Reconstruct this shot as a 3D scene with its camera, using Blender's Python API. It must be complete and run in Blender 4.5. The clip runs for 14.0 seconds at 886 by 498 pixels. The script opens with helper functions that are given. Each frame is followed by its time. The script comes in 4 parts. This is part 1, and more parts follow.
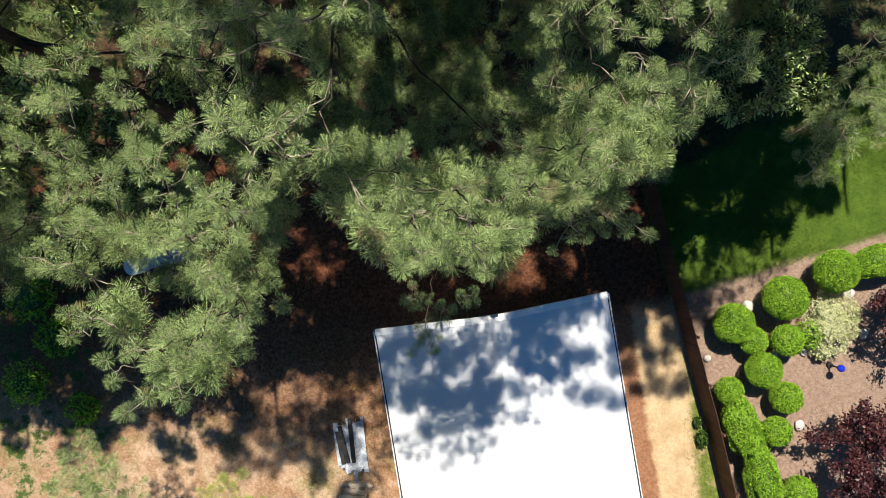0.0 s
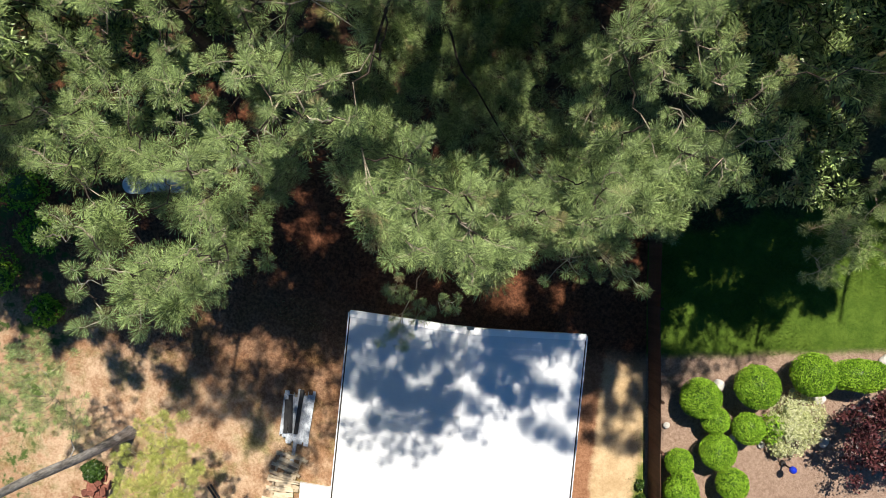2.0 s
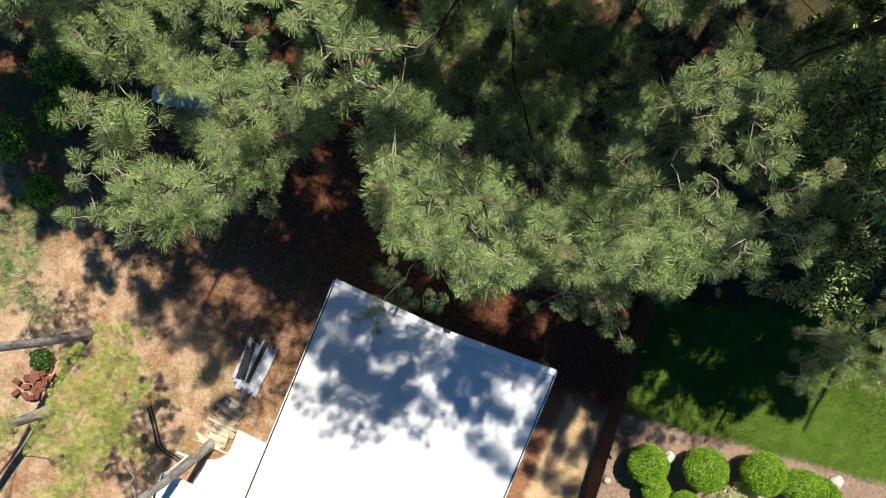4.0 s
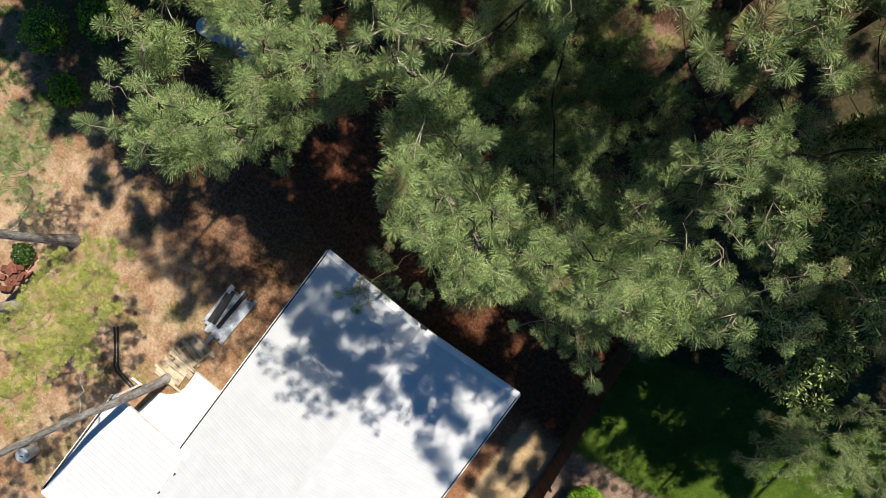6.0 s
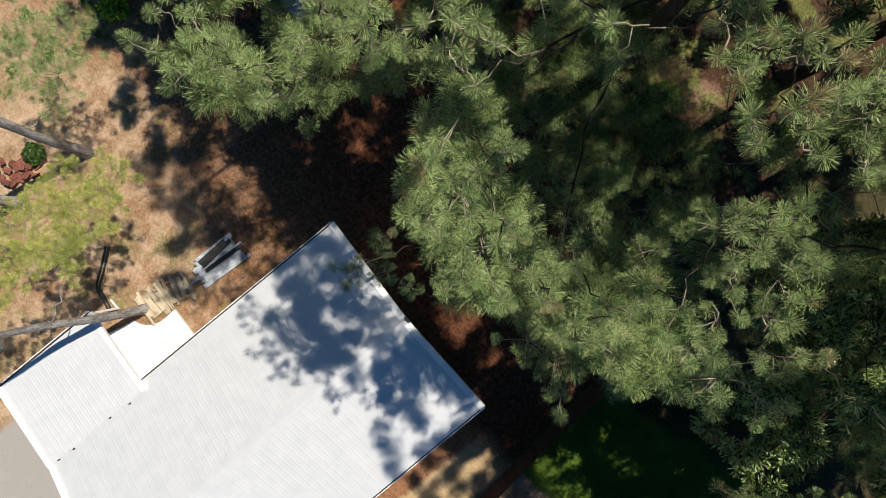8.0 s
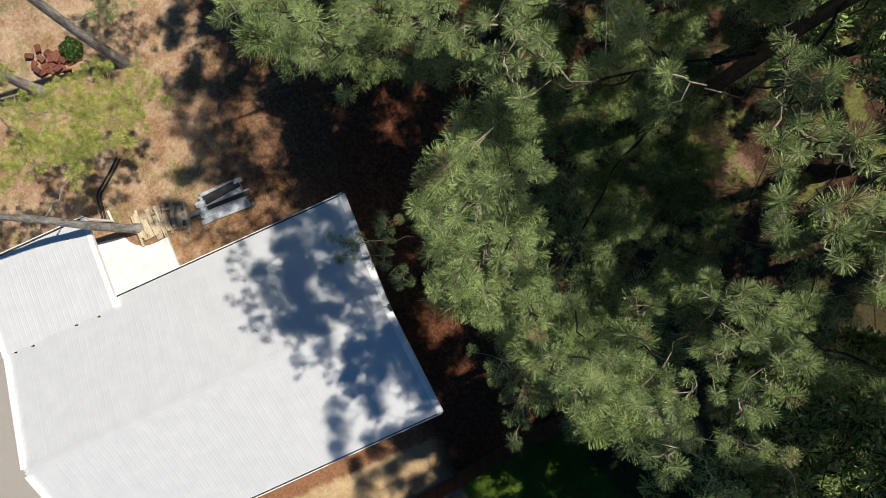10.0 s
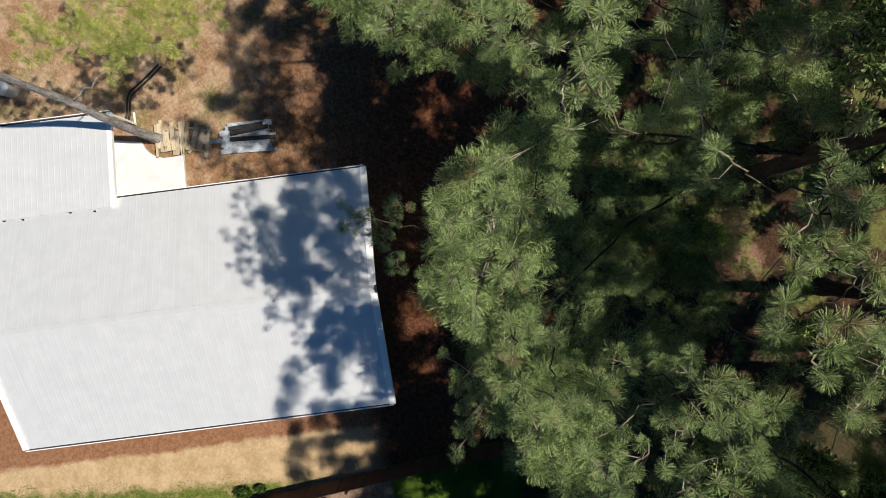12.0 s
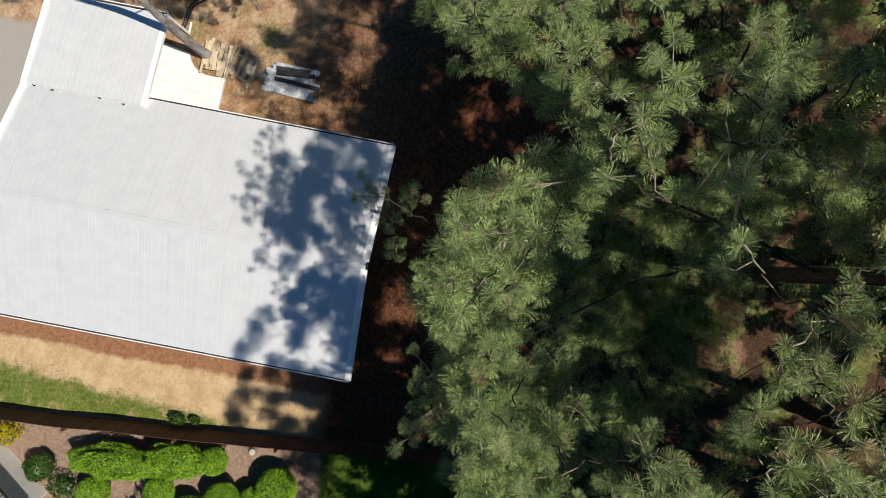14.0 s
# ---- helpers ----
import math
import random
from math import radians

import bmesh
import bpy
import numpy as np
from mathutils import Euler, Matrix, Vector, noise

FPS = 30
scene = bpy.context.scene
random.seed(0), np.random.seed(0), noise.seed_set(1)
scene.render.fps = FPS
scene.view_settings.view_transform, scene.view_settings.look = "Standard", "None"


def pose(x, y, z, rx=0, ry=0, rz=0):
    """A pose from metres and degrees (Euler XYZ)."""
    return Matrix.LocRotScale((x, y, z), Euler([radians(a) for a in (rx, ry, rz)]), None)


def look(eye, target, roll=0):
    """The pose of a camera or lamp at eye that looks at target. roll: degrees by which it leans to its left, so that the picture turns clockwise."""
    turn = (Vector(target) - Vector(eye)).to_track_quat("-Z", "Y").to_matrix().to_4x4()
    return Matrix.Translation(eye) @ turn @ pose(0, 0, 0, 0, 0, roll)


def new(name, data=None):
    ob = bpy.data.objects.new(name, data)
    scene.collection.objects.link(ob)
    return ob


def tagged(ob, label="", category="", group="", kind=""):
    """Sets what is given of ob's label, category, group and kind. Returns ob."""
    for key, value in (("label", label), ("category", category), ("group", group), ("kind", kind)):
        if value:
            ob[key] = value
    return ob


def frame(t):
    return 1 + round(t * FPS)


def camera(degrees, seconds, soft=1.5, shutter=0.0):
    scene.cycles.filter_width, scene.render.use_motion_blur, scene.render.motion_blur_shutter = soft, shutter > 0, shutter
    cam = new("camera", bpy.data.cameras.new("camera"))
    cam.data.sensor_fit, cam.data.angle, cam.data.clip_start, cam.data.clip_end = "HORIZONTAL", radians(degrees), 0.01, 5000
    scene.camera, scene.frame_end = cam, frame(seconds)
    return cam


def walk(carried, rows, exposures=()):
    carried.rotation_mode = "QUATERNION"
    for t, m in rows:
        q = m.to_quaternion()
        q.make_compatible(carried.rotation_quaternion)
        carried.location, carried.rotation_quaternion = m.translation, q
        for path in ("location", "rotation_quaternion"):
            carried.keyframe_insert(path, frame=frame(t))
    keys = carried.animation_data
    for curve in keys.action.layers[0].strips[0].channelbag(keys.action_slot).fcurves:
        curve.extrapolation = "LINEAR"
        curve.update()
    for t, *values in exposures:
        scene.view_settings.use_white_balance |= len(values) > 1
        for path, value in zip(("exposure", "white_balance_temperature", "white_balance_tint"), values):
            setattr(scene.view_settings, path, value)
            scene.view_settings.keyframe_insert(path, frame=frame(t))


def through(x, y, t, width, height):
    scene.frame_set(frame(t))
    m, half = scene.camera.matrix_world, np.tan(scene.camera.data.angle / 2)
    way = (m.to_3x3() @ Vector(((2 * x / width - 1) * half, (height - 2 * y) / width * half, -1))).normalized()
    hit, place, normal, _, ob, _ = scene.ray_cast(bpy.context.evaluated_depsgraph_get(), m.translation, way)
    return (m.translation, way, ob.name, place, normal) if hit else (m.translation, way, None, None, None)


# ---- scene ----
cam = camera(66.0, 14.0, soft=0.85)
# seconds, eye x y z, nod, lean, heading: a drone that hovers, looks straight down and turns
ROWS = [
    (0.0, 0.000, 0.000, 26.999, -0.19, 0.87, 0.04),
    (0.5, 0.013, -0.049, 26.921, 0.05, 0.81, 3.81),
    (1.0, 0.053, -0.020, 26.869, 0.07, 0.72, 7.58),
    (1.5, 0.043, 0.006, 26.855, 0.04, 0.68, 11.38),
    (2.0, 0.029, 0.028, 26.814, 0.06, 0.59, 15.20),
    (2.5, 0.015, 0.042, 26.776, 0.05, 0.52, 19.31),
    (3.0, 0.003, 0.012, 26.723, 0.02, 0.50, 23.61),
    (5.5, -0.050, -0.018, 26.623, -0.02, 0.18, 42.95),
    (6.0, -0.049, -0.009, 26.648, -0.06, 0.14, 46.31),
    (6.5, -0.050, -0.026, 26.641, -0.08, 0.13, 49.68),
    (7.0, -0.070, -0.034, 26.642, -0.12, 0.08, 53.03),
    (7.5, -0.068, -0.062, 26.671, -0.08, 0.05, 56.45),
    (10.0, -0.111, -0.109, 26.560, -0.19, 0.01, 75.01),
    (10.5, -0.109, -0.135, 26.549, -0.17, -0.02, 79.26),
    (11.0, -0.124, -0.137, 26.538, -0.21, -0.07, 83.58),
    (11.5, -0.132, -0.186, 26.537, -0.25, -0.07, 87.90),
    (12.0, -0.130, -0.197, 26.578, -0.29, -0.11, 92.19),
    (12.5, -0.069, -0.277, 26.601, -0.24, -0.04, 96.75),
    (13.0, -0.038, -0.258, 26.516, -0.32, -0.06, 101.21),
    (13.5, -0.096, -0.258, 26.536, -0.41, -0.08, 105.65),
    (14.0, -0.132, -0.316, 26.553, -0.41, -0.23, 110.34),
]
EXPOSURES = [(0.0, 0.20), (3.0, 0.17), (7.0, -0.16), (10.0, -0.36), (14.0, -0.40)]
walk(cam, [(t, pose(x, y, z, 0, 0, turn) @ pose(0, 0, 0, nod, lean, 0)) for t, x, y, z, nod, lean, turn in ROWS], EXPOSURES)

# ---- light: clear sky, high sun ----
SUN_UP, SUN_AZ = 63.0, -3.0
world = bpy.data.worlds.new("sky")
scene.world = world
world.use_nodes = True
sky = world.node_tree.nodes.new("ShaderNodeTexSky")
sky.sky_type, sky.sun_disc = "NISHITA", False
sky.ozone_density, sky.dust_density = 4.0, 0.4
sky.sun_elevation, sky.sun_rotation = radians(SUN_UP), radians(SUN_AZ)
background = world.node_tree.nodes["Background"]
background.inputs["Strength"].default_value = 0.066
deep = world.node_tree.nodes.new("ShaderNodeHueSaturation")
deep.inputs["Saturation"].default_value = 1.38
world.node_tree.links.new(sky.outputs[0], deep.inputs["Color"])
world.node_tree.links.new(deep.outputs[0], background.inputs["Color"])
sun = new("sun", bpy.data.lights.new("sun", "SUN"))
sun.data.energy, sun.data.angle, sun.data.color = 6.7, radians(0.53), (1.0, 0.92, 0.81)
toward = Vector((math.sin(radians(SUN_AZ)) * math.cos(radians(SUN_UP)), math.cos(radians(SUN_AZ)) * math.cos(radians(SUN_UP)), math.sin(radians(SUN_UP))))
sun.matrix_world = look(toward * 60, (0, 0, 0))


# ---- materials ----
class Nodes:
    def __init__(self, name):
        self.mat = bpy.data.materials.new(name)
        self.mat.use_nodes = True
        self.tree = self.mat.node_tree
        self.bsdf = self.tree.nodes["Principled BSDF"]
        self.coords = self.add("ShaderNodeTexCoord").outputs["Object"]

    def add(self, kind):
        return self.tree.nodes.new(kind)

    def link(self, a, b):
        self.tree.links.new(a, b)

    def put(self, socket, value):
        if isinstance(value, bpy.types.NodeSocket):
            self.link(value, socket)
        else:
            socket.default_value = (*value, 1.0) if isinstance(value, tuple) and len(value) == 3 and socket.type == "RGBA" else value

    def noise(self, scale, detail=4.0, rough=0.6, stretch=None, coords=None):
        n = self.add("ShaderNodeTexNoise")
        n.inputs["Scale"].default_value, n.inputs["Detail"].default_value, n.inputs["Roughness"].default_value = scale, detail, rough
        src = coords or self.coords
        if stretch:
            m = self.add("ShaderNodeMapping")
            m.inputs["Scale"].default_value = stretch
            self.link(src, m.inputs["Vector"])
            src = m.outputs[0]
        self.link(src, n.inputs["Vector"])
        return n.outputs["Fac"]

    def step(self, value, lo, hi):
        m = self.add("ShaderNodeMapRange")
        m.interpolation_type = "SMOOTHSTEP"
        m.inputs["From Min"].default_value, m.inputs["From Max"].default_value = lo, hi
        self.put(m.inputs["Value"], value)
        return m.outputs[0]

    def math(self, op, a, b=0.0):
        m = self.add("ShaderNodeMath")
        m.operation = op
        self.put(m.inputs[0], a)
        self.put(m.inputs[1], b)
        return m.outputs[0]

    def mix(self, fac, a, b, mode="MIX"):
        m = self.add("ShaderNodeMix")
        m.data_type, m.blend_type = "RGBA", mode
        self.put(m.inputs[0], fac)
        self.put(m.inputs[6], a)
        self.put(m.inputs[7], b)
        return m.outputs[2]

    def plane(self, a, b, c):
        """a x + b y + c."""
        d = self.add("ShaderNodeVectorMath")
        d.operation = "DOT_PRODUCT"
        self.link(self.coords, d.inputs[0])
        d.inputs[1].default_value = (a, b, 0)
        return self.math("ADD", d.outputs["Value"], c)

    def bump(self, height, strength, distance=0.02):
        b = self.add("ShaderNodeBump")
        b.inputs["Strength"].default_value, b.inputs["Distance"].default_value = strength, distance
        self.link(height, b.inputs["Height"])
        self.link(b.outputs[0], self.bsdf.inputs["Normal"])

    def done(self, colour, rough=0.8, metal=0.0, spec=0.5):
        self.put(self.bsdf.inputs["Base Color"], colour)
        self.put(self.bsdf.inputs["Roughness"], rough)
        self.bsdf.inputs["Metallic"].default_value = metal
        self.bsdf.inputs["Specular IOR Level"].default_value = spec
        return self.mat


def worn(name, a, b, scale=6.0, rough=0.8, metal=0.0, bump=0.3, stretch=None, fine=60.0, spec=0.5, per_piece=0.0):
    """Two colours mixed by broad and fine noise, with fine relief."""
    n = Nodes(name)
    broad, grain = n.noise(scale, 5, 0.65, stretch), n.noise(fine, 3, 0.6, stretch)
    fac = n.step(n.math("ADD", n.math("MULTIPLY", broad, 0.65), n.math("MULTIPLY", grain, 0.35)), 0.36, 0.64)
    colour = n.mix(fac, a, b)
    if per_piece:
        info = n.add("ShaderNodeObjectInfo").outputs["Random"]
        colour = n.mix(n.math("MULTIPLY", info, per_piece), colour, tuple(0.35 * c for c in a))
    n.bump(grain, bump)
    return n.done(colour, n.math("ADD", n.math("MULTIPLY", broad, 0.2), rough - 0.1), metal, spec)


def leafy(name, dark, light, scale, rough=0.5, through=0.25, spec=0.4, single=0.5, dead=None):
    """Leaves or needles: each one its own tint, groups lighter or darker, some light passing through."""
    n = Nodes(name)
    dark, light = (tuple(0.70 * c for c in k) for k in (dark, light))
    each = n.add("ShaderNodeNewGeometry").outputs["Random Per Island"]
    group = n.noise(scale, 3, 0.6)
    fac = n.step(n.math("ADD", n.math("MULTIPLY", each, single), n.math("MULTIPLY", group, 1.2 - single)), 0.36, 0.84)
    colour = n.mix(fac, dark, light)
    if dead:
        colour = n.mix(n.math("MULTIPLY", n.step(n.noise(1.5, 2, 0.5), 0.66, 0.72), 0.75), colour, dead)
    n.done(colour, rough, 0.0, spec)
    thin = n.add("ShaderNodeBsdfTranslucent")
    n.link(colour, thin.inputs["Color"])
    both = n.add("ShaderNodeMixShader")
    both.inputs[0].default_value = through
    n.link(n.bsdf.outputs[0], both.inputs[1])
    n.link(thin.outputs[0], both.inputs[2])
    n.link(both.outputs[0], n.tree.nodes["Material Output"].inputs["Surface"])
    return n.mat


# the house's own axes: V along the gable, U along the ridge, from the roof's corner O
O, V, U = Vector((-2.74, -3.01, 0)), Vector((0.9866, 0.1632, 0)), Vector((0.1632, -0.9866, 0))
LENGTH, WIDTH, EAVE, RIDGE = 12.95, 8.25, 2.8, 4.5


def house(s, w, z):
    return O + U * s + V * w + Vector((0, 0, z))


def ground_material():
    n = Nodes("earth")
    ragged = n.math("MULTIPLY", n.math("SUBTRACT", n.noise(0.9, 6, 0.68), 0.5), 1.7)
    s = n.plane(U.x, U.y, -(O @ U))
    w = n.plane(V.x, V.y, -(O @ V))
    blot, mid, fine, grit = n.noise(0.22, 4, 0.6), n.noise(1.3, 5, 0.7), n.noise(9, 5, 0.75), n.noise(48, 3, 0.7)
    # needle litter, bare tan earth and thin grass
    straw = n.mix(n.step(fine, 0.3, 0.75), (0.27, 0.14, 0.070), (0.52, 0.325, 0.195))
    tan = n.mix(n.step(fine, 0.3, 0.7), (0.52, 0.36, 0.225), (0.79, 0.60, 0.425))
    weeds = n.mix(n.step(fine, 0.3, 0.7), (0.10, 0.13, 0.03), (0.30, 0.31, 0.10))
    base = n.mix(n.step(n.math("ADD", n.math("MULTIPLY", mid, 0.6), n.math("MULTIPLY", blot, 0.4)), 0.38, 0.62), straw, tan)
    base = n.mix(n.math("MULTIPLY", n.step(n.noise(0.6, 5, 0.7), 0.46, 0.68), 0.65), base, weeds)
    # brown litter out to where the pines' shade ends, laid on to deepen it
    brown = n.mix(n.step(fine, 0.35, 0.75), (0.095, 0.034, 0.015), (0.35, 0.175, 0.093))
    base = n.mix(n.math("MULTIPLY", n.step(n.math("ADD", n.plane(0.12, 1, 8.6), n.math("MULTIPLY", ragged, 2.4)), -1.0, 1.6), 0.74), base, brown)
    # red litter under the trees and round the house, coloured darker to deepen shade
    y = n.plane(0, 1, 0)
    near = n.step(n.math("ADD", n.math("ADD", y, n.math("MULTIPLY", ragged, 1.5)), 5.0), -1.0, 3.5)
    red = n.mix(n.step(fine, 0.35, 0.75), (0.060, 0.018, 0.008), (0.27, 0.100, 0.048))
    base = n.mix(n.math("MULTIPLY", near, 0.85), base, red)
    # darker brown floor deep in the woods, with one bare patch
    dark_floor = n.mix(n.step(fine, 0.3, 0.7), (0.026, 0.016, 0.010), (0.11, 0.066, 0.040))
    base = n.mix(n.math("MULTIPLY", n.step(n.math("ADD", n.plane(0, 1, -4.0), n.math("MULTIPLY", ragged, 1.5)), -1.0, 2.0), 0.85), base, dark_floor)
    soil_patch = n.mix(n.step(fine, 0.3, 0.7), (0.20, 0.115, 0.075), (0.42, 0.27, 0.19))
    spot = n.add("ShaderNodeVectorMath")
    spot.operation = "DISTANCE"
    n.link(n.coords, spot.inputs[0])
    spot.inputs[1].default_value = (0.0, 11.8, 0.0)
    bare = n.step(n.math("MULTIPLY", n.math("ADD", spot.outputs["Value"], n.math("MULTIPLY", ragged, 0.8)), -1.0), -0.75, -0.35)
    base = n.mix(bare, base, soil_patch)
    green = n.math("MULTIPLY", n.step(n.plane(0, 1, -6), -2, 5), n.step(n.noise(0.8, 4, 0.6), 0.5, 0.62))
    base = n.mix(n.math("MULTIPLY", green, 0.8), base, weeds)
    far_left = n.step(n.math("ADD", n.plane(-1, 0, -13.2), ragged), -0.5, 1.0)
    base = n.mix(n.math("MULTIPLY", far_left, n.step(mid, 0.48, 0.6)), base, (0.08, 0.13, 0.03))
    # strips beside the house: red soil, sand, grass
    soil = n.mix(n.step(fine, 0.3, 0.7), (0.27, 0.128, 0.066), (0.46, 0.25, 0.145))
    sand = n.mix(n.step(n.math("ADD", n.math("MULTIPLY", fine, 0.5), n.math("MULTIPLY", mid, 0.5)), 0.35, 0.65), (0.55, 0.395, 0.215), (0.80, 0.615, 0.385))
    turf = n.mix(n.step(fine, 0.3, 0.7), (0.085, 0.14, 0.02), (0.26, 0.31, 0.07))
    strip = n.math("MULTIPLY", n.step(n.math("ADD", w, -4.0), -0.1, 0.1), n.step(s, 0.5, 1.8))
    side = n.mix(n.step(n.math("ADD", n.math("ADD", w, n.math("MULTIPLY", ragged, 0.45)), -9.65), -0.12, 0.12), soil, sand)
    turf_edge = n.math("ADD", n.math("ADD", w, n.math("MULTIPLY", s, 0.075)), n.math("ADD", n.math("MULTIPLY", ragged, 0.8), -11.75))
    side = n.mix(n.math("MULTIPLY", n.step(turf_edge, -0.15, 0.3), n.step(mid, 0.25, 0.5)), side, turf)
    base = n.mix(strip, base, side)
    # the drive beyond the far gable
    gravel = n.mix(n.step(grit, 0.35, 0.65), (0.36, 0.35, 0.33), (0.60, 0.58, 0.55))
    base = n.mix(n.math("MULTIPLY", n.step(n.math("ADD", s, n.math("MULTIPLY", ragged, 0.6)), 13.2, 13.6), n.math("MULTIPLY", n.step(w, -2.6, -2.2), n.step(n.math("MULTIPLY", w, -1.0), -7.0, -6.0))), base, gravel)
    # the neighbour's bed of bark and the lawn
    bark = n.mix(n.step(n.math("ADD", n.math("MULTIPLY", grit, 0.6), n.math("MULTIPLY", fine, 0.4)), 0.38, 0.62), (0.20, 0.125, 0.088), (0.53, 0.40, 0.315))
    lawn = n.mix(n.step(n.math("ADD", n.math("MULTIPLY", fine, 0.5), n.math("MULTIPLY", mid, 0.5)), 0.35, 0.68), (0.062, 0.128, 0.012), (0.150, 0.245, 0.032))
    line = n.math("ADD", n.plane(-0.285, 0.958, 4.42), n.math("MULTIPLY", ragged, 0.25))
    beyond = n.mix(n.step(line, -0.15, 0.25), bark, lawn)
    # dark ground at the wood's edge, guessed as litter to stand for black shade
    litter = n.math("ADD", n.plane(-0.45, 0.89, 1.3), n.math("MULTIPLY", ragged, 1.2))
    beyond = n.mix(n.math("MULTIPLY", n.step(litter, -0.3, 0.5), 0.9), beyond, n.mix(n.step(fine, 0.3, 0.7), (0.035, 0.026, 0.015), (0.11, 0.075, 0.045)))
    over = n.plane(0.9687, 0.2481, -7.80)
    base = n.mix(n.step(over, -0.05, 0.05), base, beyond)
    base = n.mix(1.0, base, (0.755, 0.735, 0.71), "MULTIPLY")
    n.bump(n.math("ADD", n.math("MULTIPLY", fine, 0.6), n.math("MULTIPLY", grit, 0.4)), 0.8, 0.06)
    return n.done(base, 0.92, 0.0, 0.2)


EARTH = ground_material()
METAL_ROOF = worn("galvanised_sheet", (0.66, 0.68, 0.695), (0.71, 0.73, 0.74), 2.0, 0.42, 0.18, 0.03, None, 25.0)
WHITE_TRIM = worn("white_paint", (0.86, 0.86, 0.86), (0.91, 0.91, 0.90), 3.0, 0.45, 0.0, 0.05)
SIDING = worn("white_siding", (0.76, 0.76, 0.74), (0.84, 0.84, 0.82), 3.0, 0.7)
DARK_GAP = worn("near_black", (0.020, 0.016, 0.012), (0.05, 0.04, 0.03), 12.0, 0.9)
CONCRETE = worn("concrete", (0.62, 0.625, 0.63), (0.76, 0.765, 0.77), 1.6, 0.85, 0.0, 0.2, None, 70.0)
LUMBER = worn("raw_lumber", (0.50, 0.39, 0.25), (0.70, 0.61, 0.46), 5.0, 0.7, 0.0, 0.3, (1, 8, 8), 40.0, 0.3, 0.5)
FENCE_WOOD = worn("stained_fence", (0.085, 0.040, 0.026), (0.15, 0.078, 0.050), 4.0, 0.75, 0.0, 0.4, (6, 6, 1), 40.0, 0.3, 0.5)
ZINC = worn("zinc_offcut", (0.30, 0.335, 0.38), (0.70, 0.75, 0.80), 5.0, 0.45, 0.2, 0.1, None, 40.0, 0.5, 0.3)
BLACK_PLASTIC = worn("black_plastic", (0.008, 0.008, 0.009), (0.020, 0.020, 0.020), 8.0, 0.6, 0.0, 0.1)
BARK = worn("pine_bark", (0.020, 0.017, 0.014), (0.072, 0.056, 0.043), 7.0, 0.9, 0.0, 0.9, (1, 1, 0.25), 30.0, 0.2)
GREY_BARK = worn("grey_bark", (0.15, 0.14, 0.13), (0.46, 0.435, 0.41), 6.0, 0.9, 0.0, 0.9, (1, 1, 0.22), 26.0, 0.2)
TWIG = worn("twig_bark", (0.20, 0.16, 0.11), (0.50, 0.43, 0.33), 9.0, 0.85, 0.0, 0.3)
NEEDLES = leafy("pine_needles", (0.030, 0.066, 0.014), (0.65, 0.85, 0.305), 2.6, 0.40, 0.06, 0.5, 0.62, (0.42, 0.31, 0.16))
LIME_NEEDLES = leafy("young_needles", (0.28, 0.37, 0.06), (0.98, 1.0, 0.30), 1.3, 0.45, 0.3, 0.4)
BOX_LEAF = leafy("clipped_leaf", (0.15, 0.34, 0.018), (0.56, 0.90, 0.085), 2.5, 0.5, 0.32, 0.2)
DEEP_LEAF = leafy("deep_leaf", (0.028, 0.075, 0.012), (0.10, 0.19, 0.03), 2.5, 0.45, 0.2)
PALE_LEAF = leafy("variegated_leaf", (0.66, 0.72, 0.30), (1.0, 1.0, 0.66), 2.0, 0.5, 0.25)
YELLOW_LEAF = leafy("yellow_leaf", (0.40, 0.36, 0.01), (0.75, 0.62, 0.02), 2.0, 0.5, 0.25)
MAPLE_LEAF = leafy("purple_leaf", (0.050, 0.014, 0.018), (0.19, 0.062, 0.062), 1.6, 0.45, 0.2)
GRASS = leafy("grass_blade", (0.075, 0.14, 0.015), (0.20, 0.30, 0.045), 0.8, 0.6, 0.25)
STRAW_GRASS = leafy("dry_grass", (0.16, 0.17, 0.04), (0.48, 0.42, 0.20), 0.8, 0.7, 0.2)
BLUE_GLASS = worn("blue_glaze", (0.010, 0.025, 0.42), (0.014, 0.04, 0.52), 3.0, 0.12, 0.0, 0.0)
STONE = worn("pale_stone", (0.40, 0.38, 0.34), (0.62, 0.60, 0.55), 5.0, 0.85, 0.0, 0.4)
BRICK = worn("old_brick", (0.16, 0.055, 0.035), (0.32, 0.13, 0.09), 6.0, 0.85, 0.0, 0.4, None, 40.0, 0.3, 0.5)
SHINGLE = worn("grey_shingle", (0.17, 0.18, 0.195), (0.29, 0.305, 0.325), 4.0, 0.85, 0.0, 0.4, None, 60.0, 0.3, 0.35)
BIN_GREY = worn("grey_bin", (0.42, 0.46, 0.48), (0.56, 0.60, 0.61), 4.0, 0.5, 0.1, 0.1)


# ---- building helpers ----
def shown(name, mesh, material, parent=None, label=""):
    mesh.materials.append(material)
    ob = new(name, mesh)
    if parent:
        ob.parent = parent
    if label:
        ob["label"] = label
    return ob


def part(name, bm, material, parent=None, label=""):
    mesh = bpy.data.meshes.new(name)
    bmesh.ops.recalc_face_normals(bm, faces=bm.faces)
    bm.to_mesh(mesh)
    bm.free()
    return shown(name, mesh, material, parent, label)


def thing(name, label, category, group="", at=(0, 0, 0), kind=""):
    ob = new(name)
    ob.empty_display_size = 0.1
    ob.location = at
    return tagged(ob, label, category, group, kind)


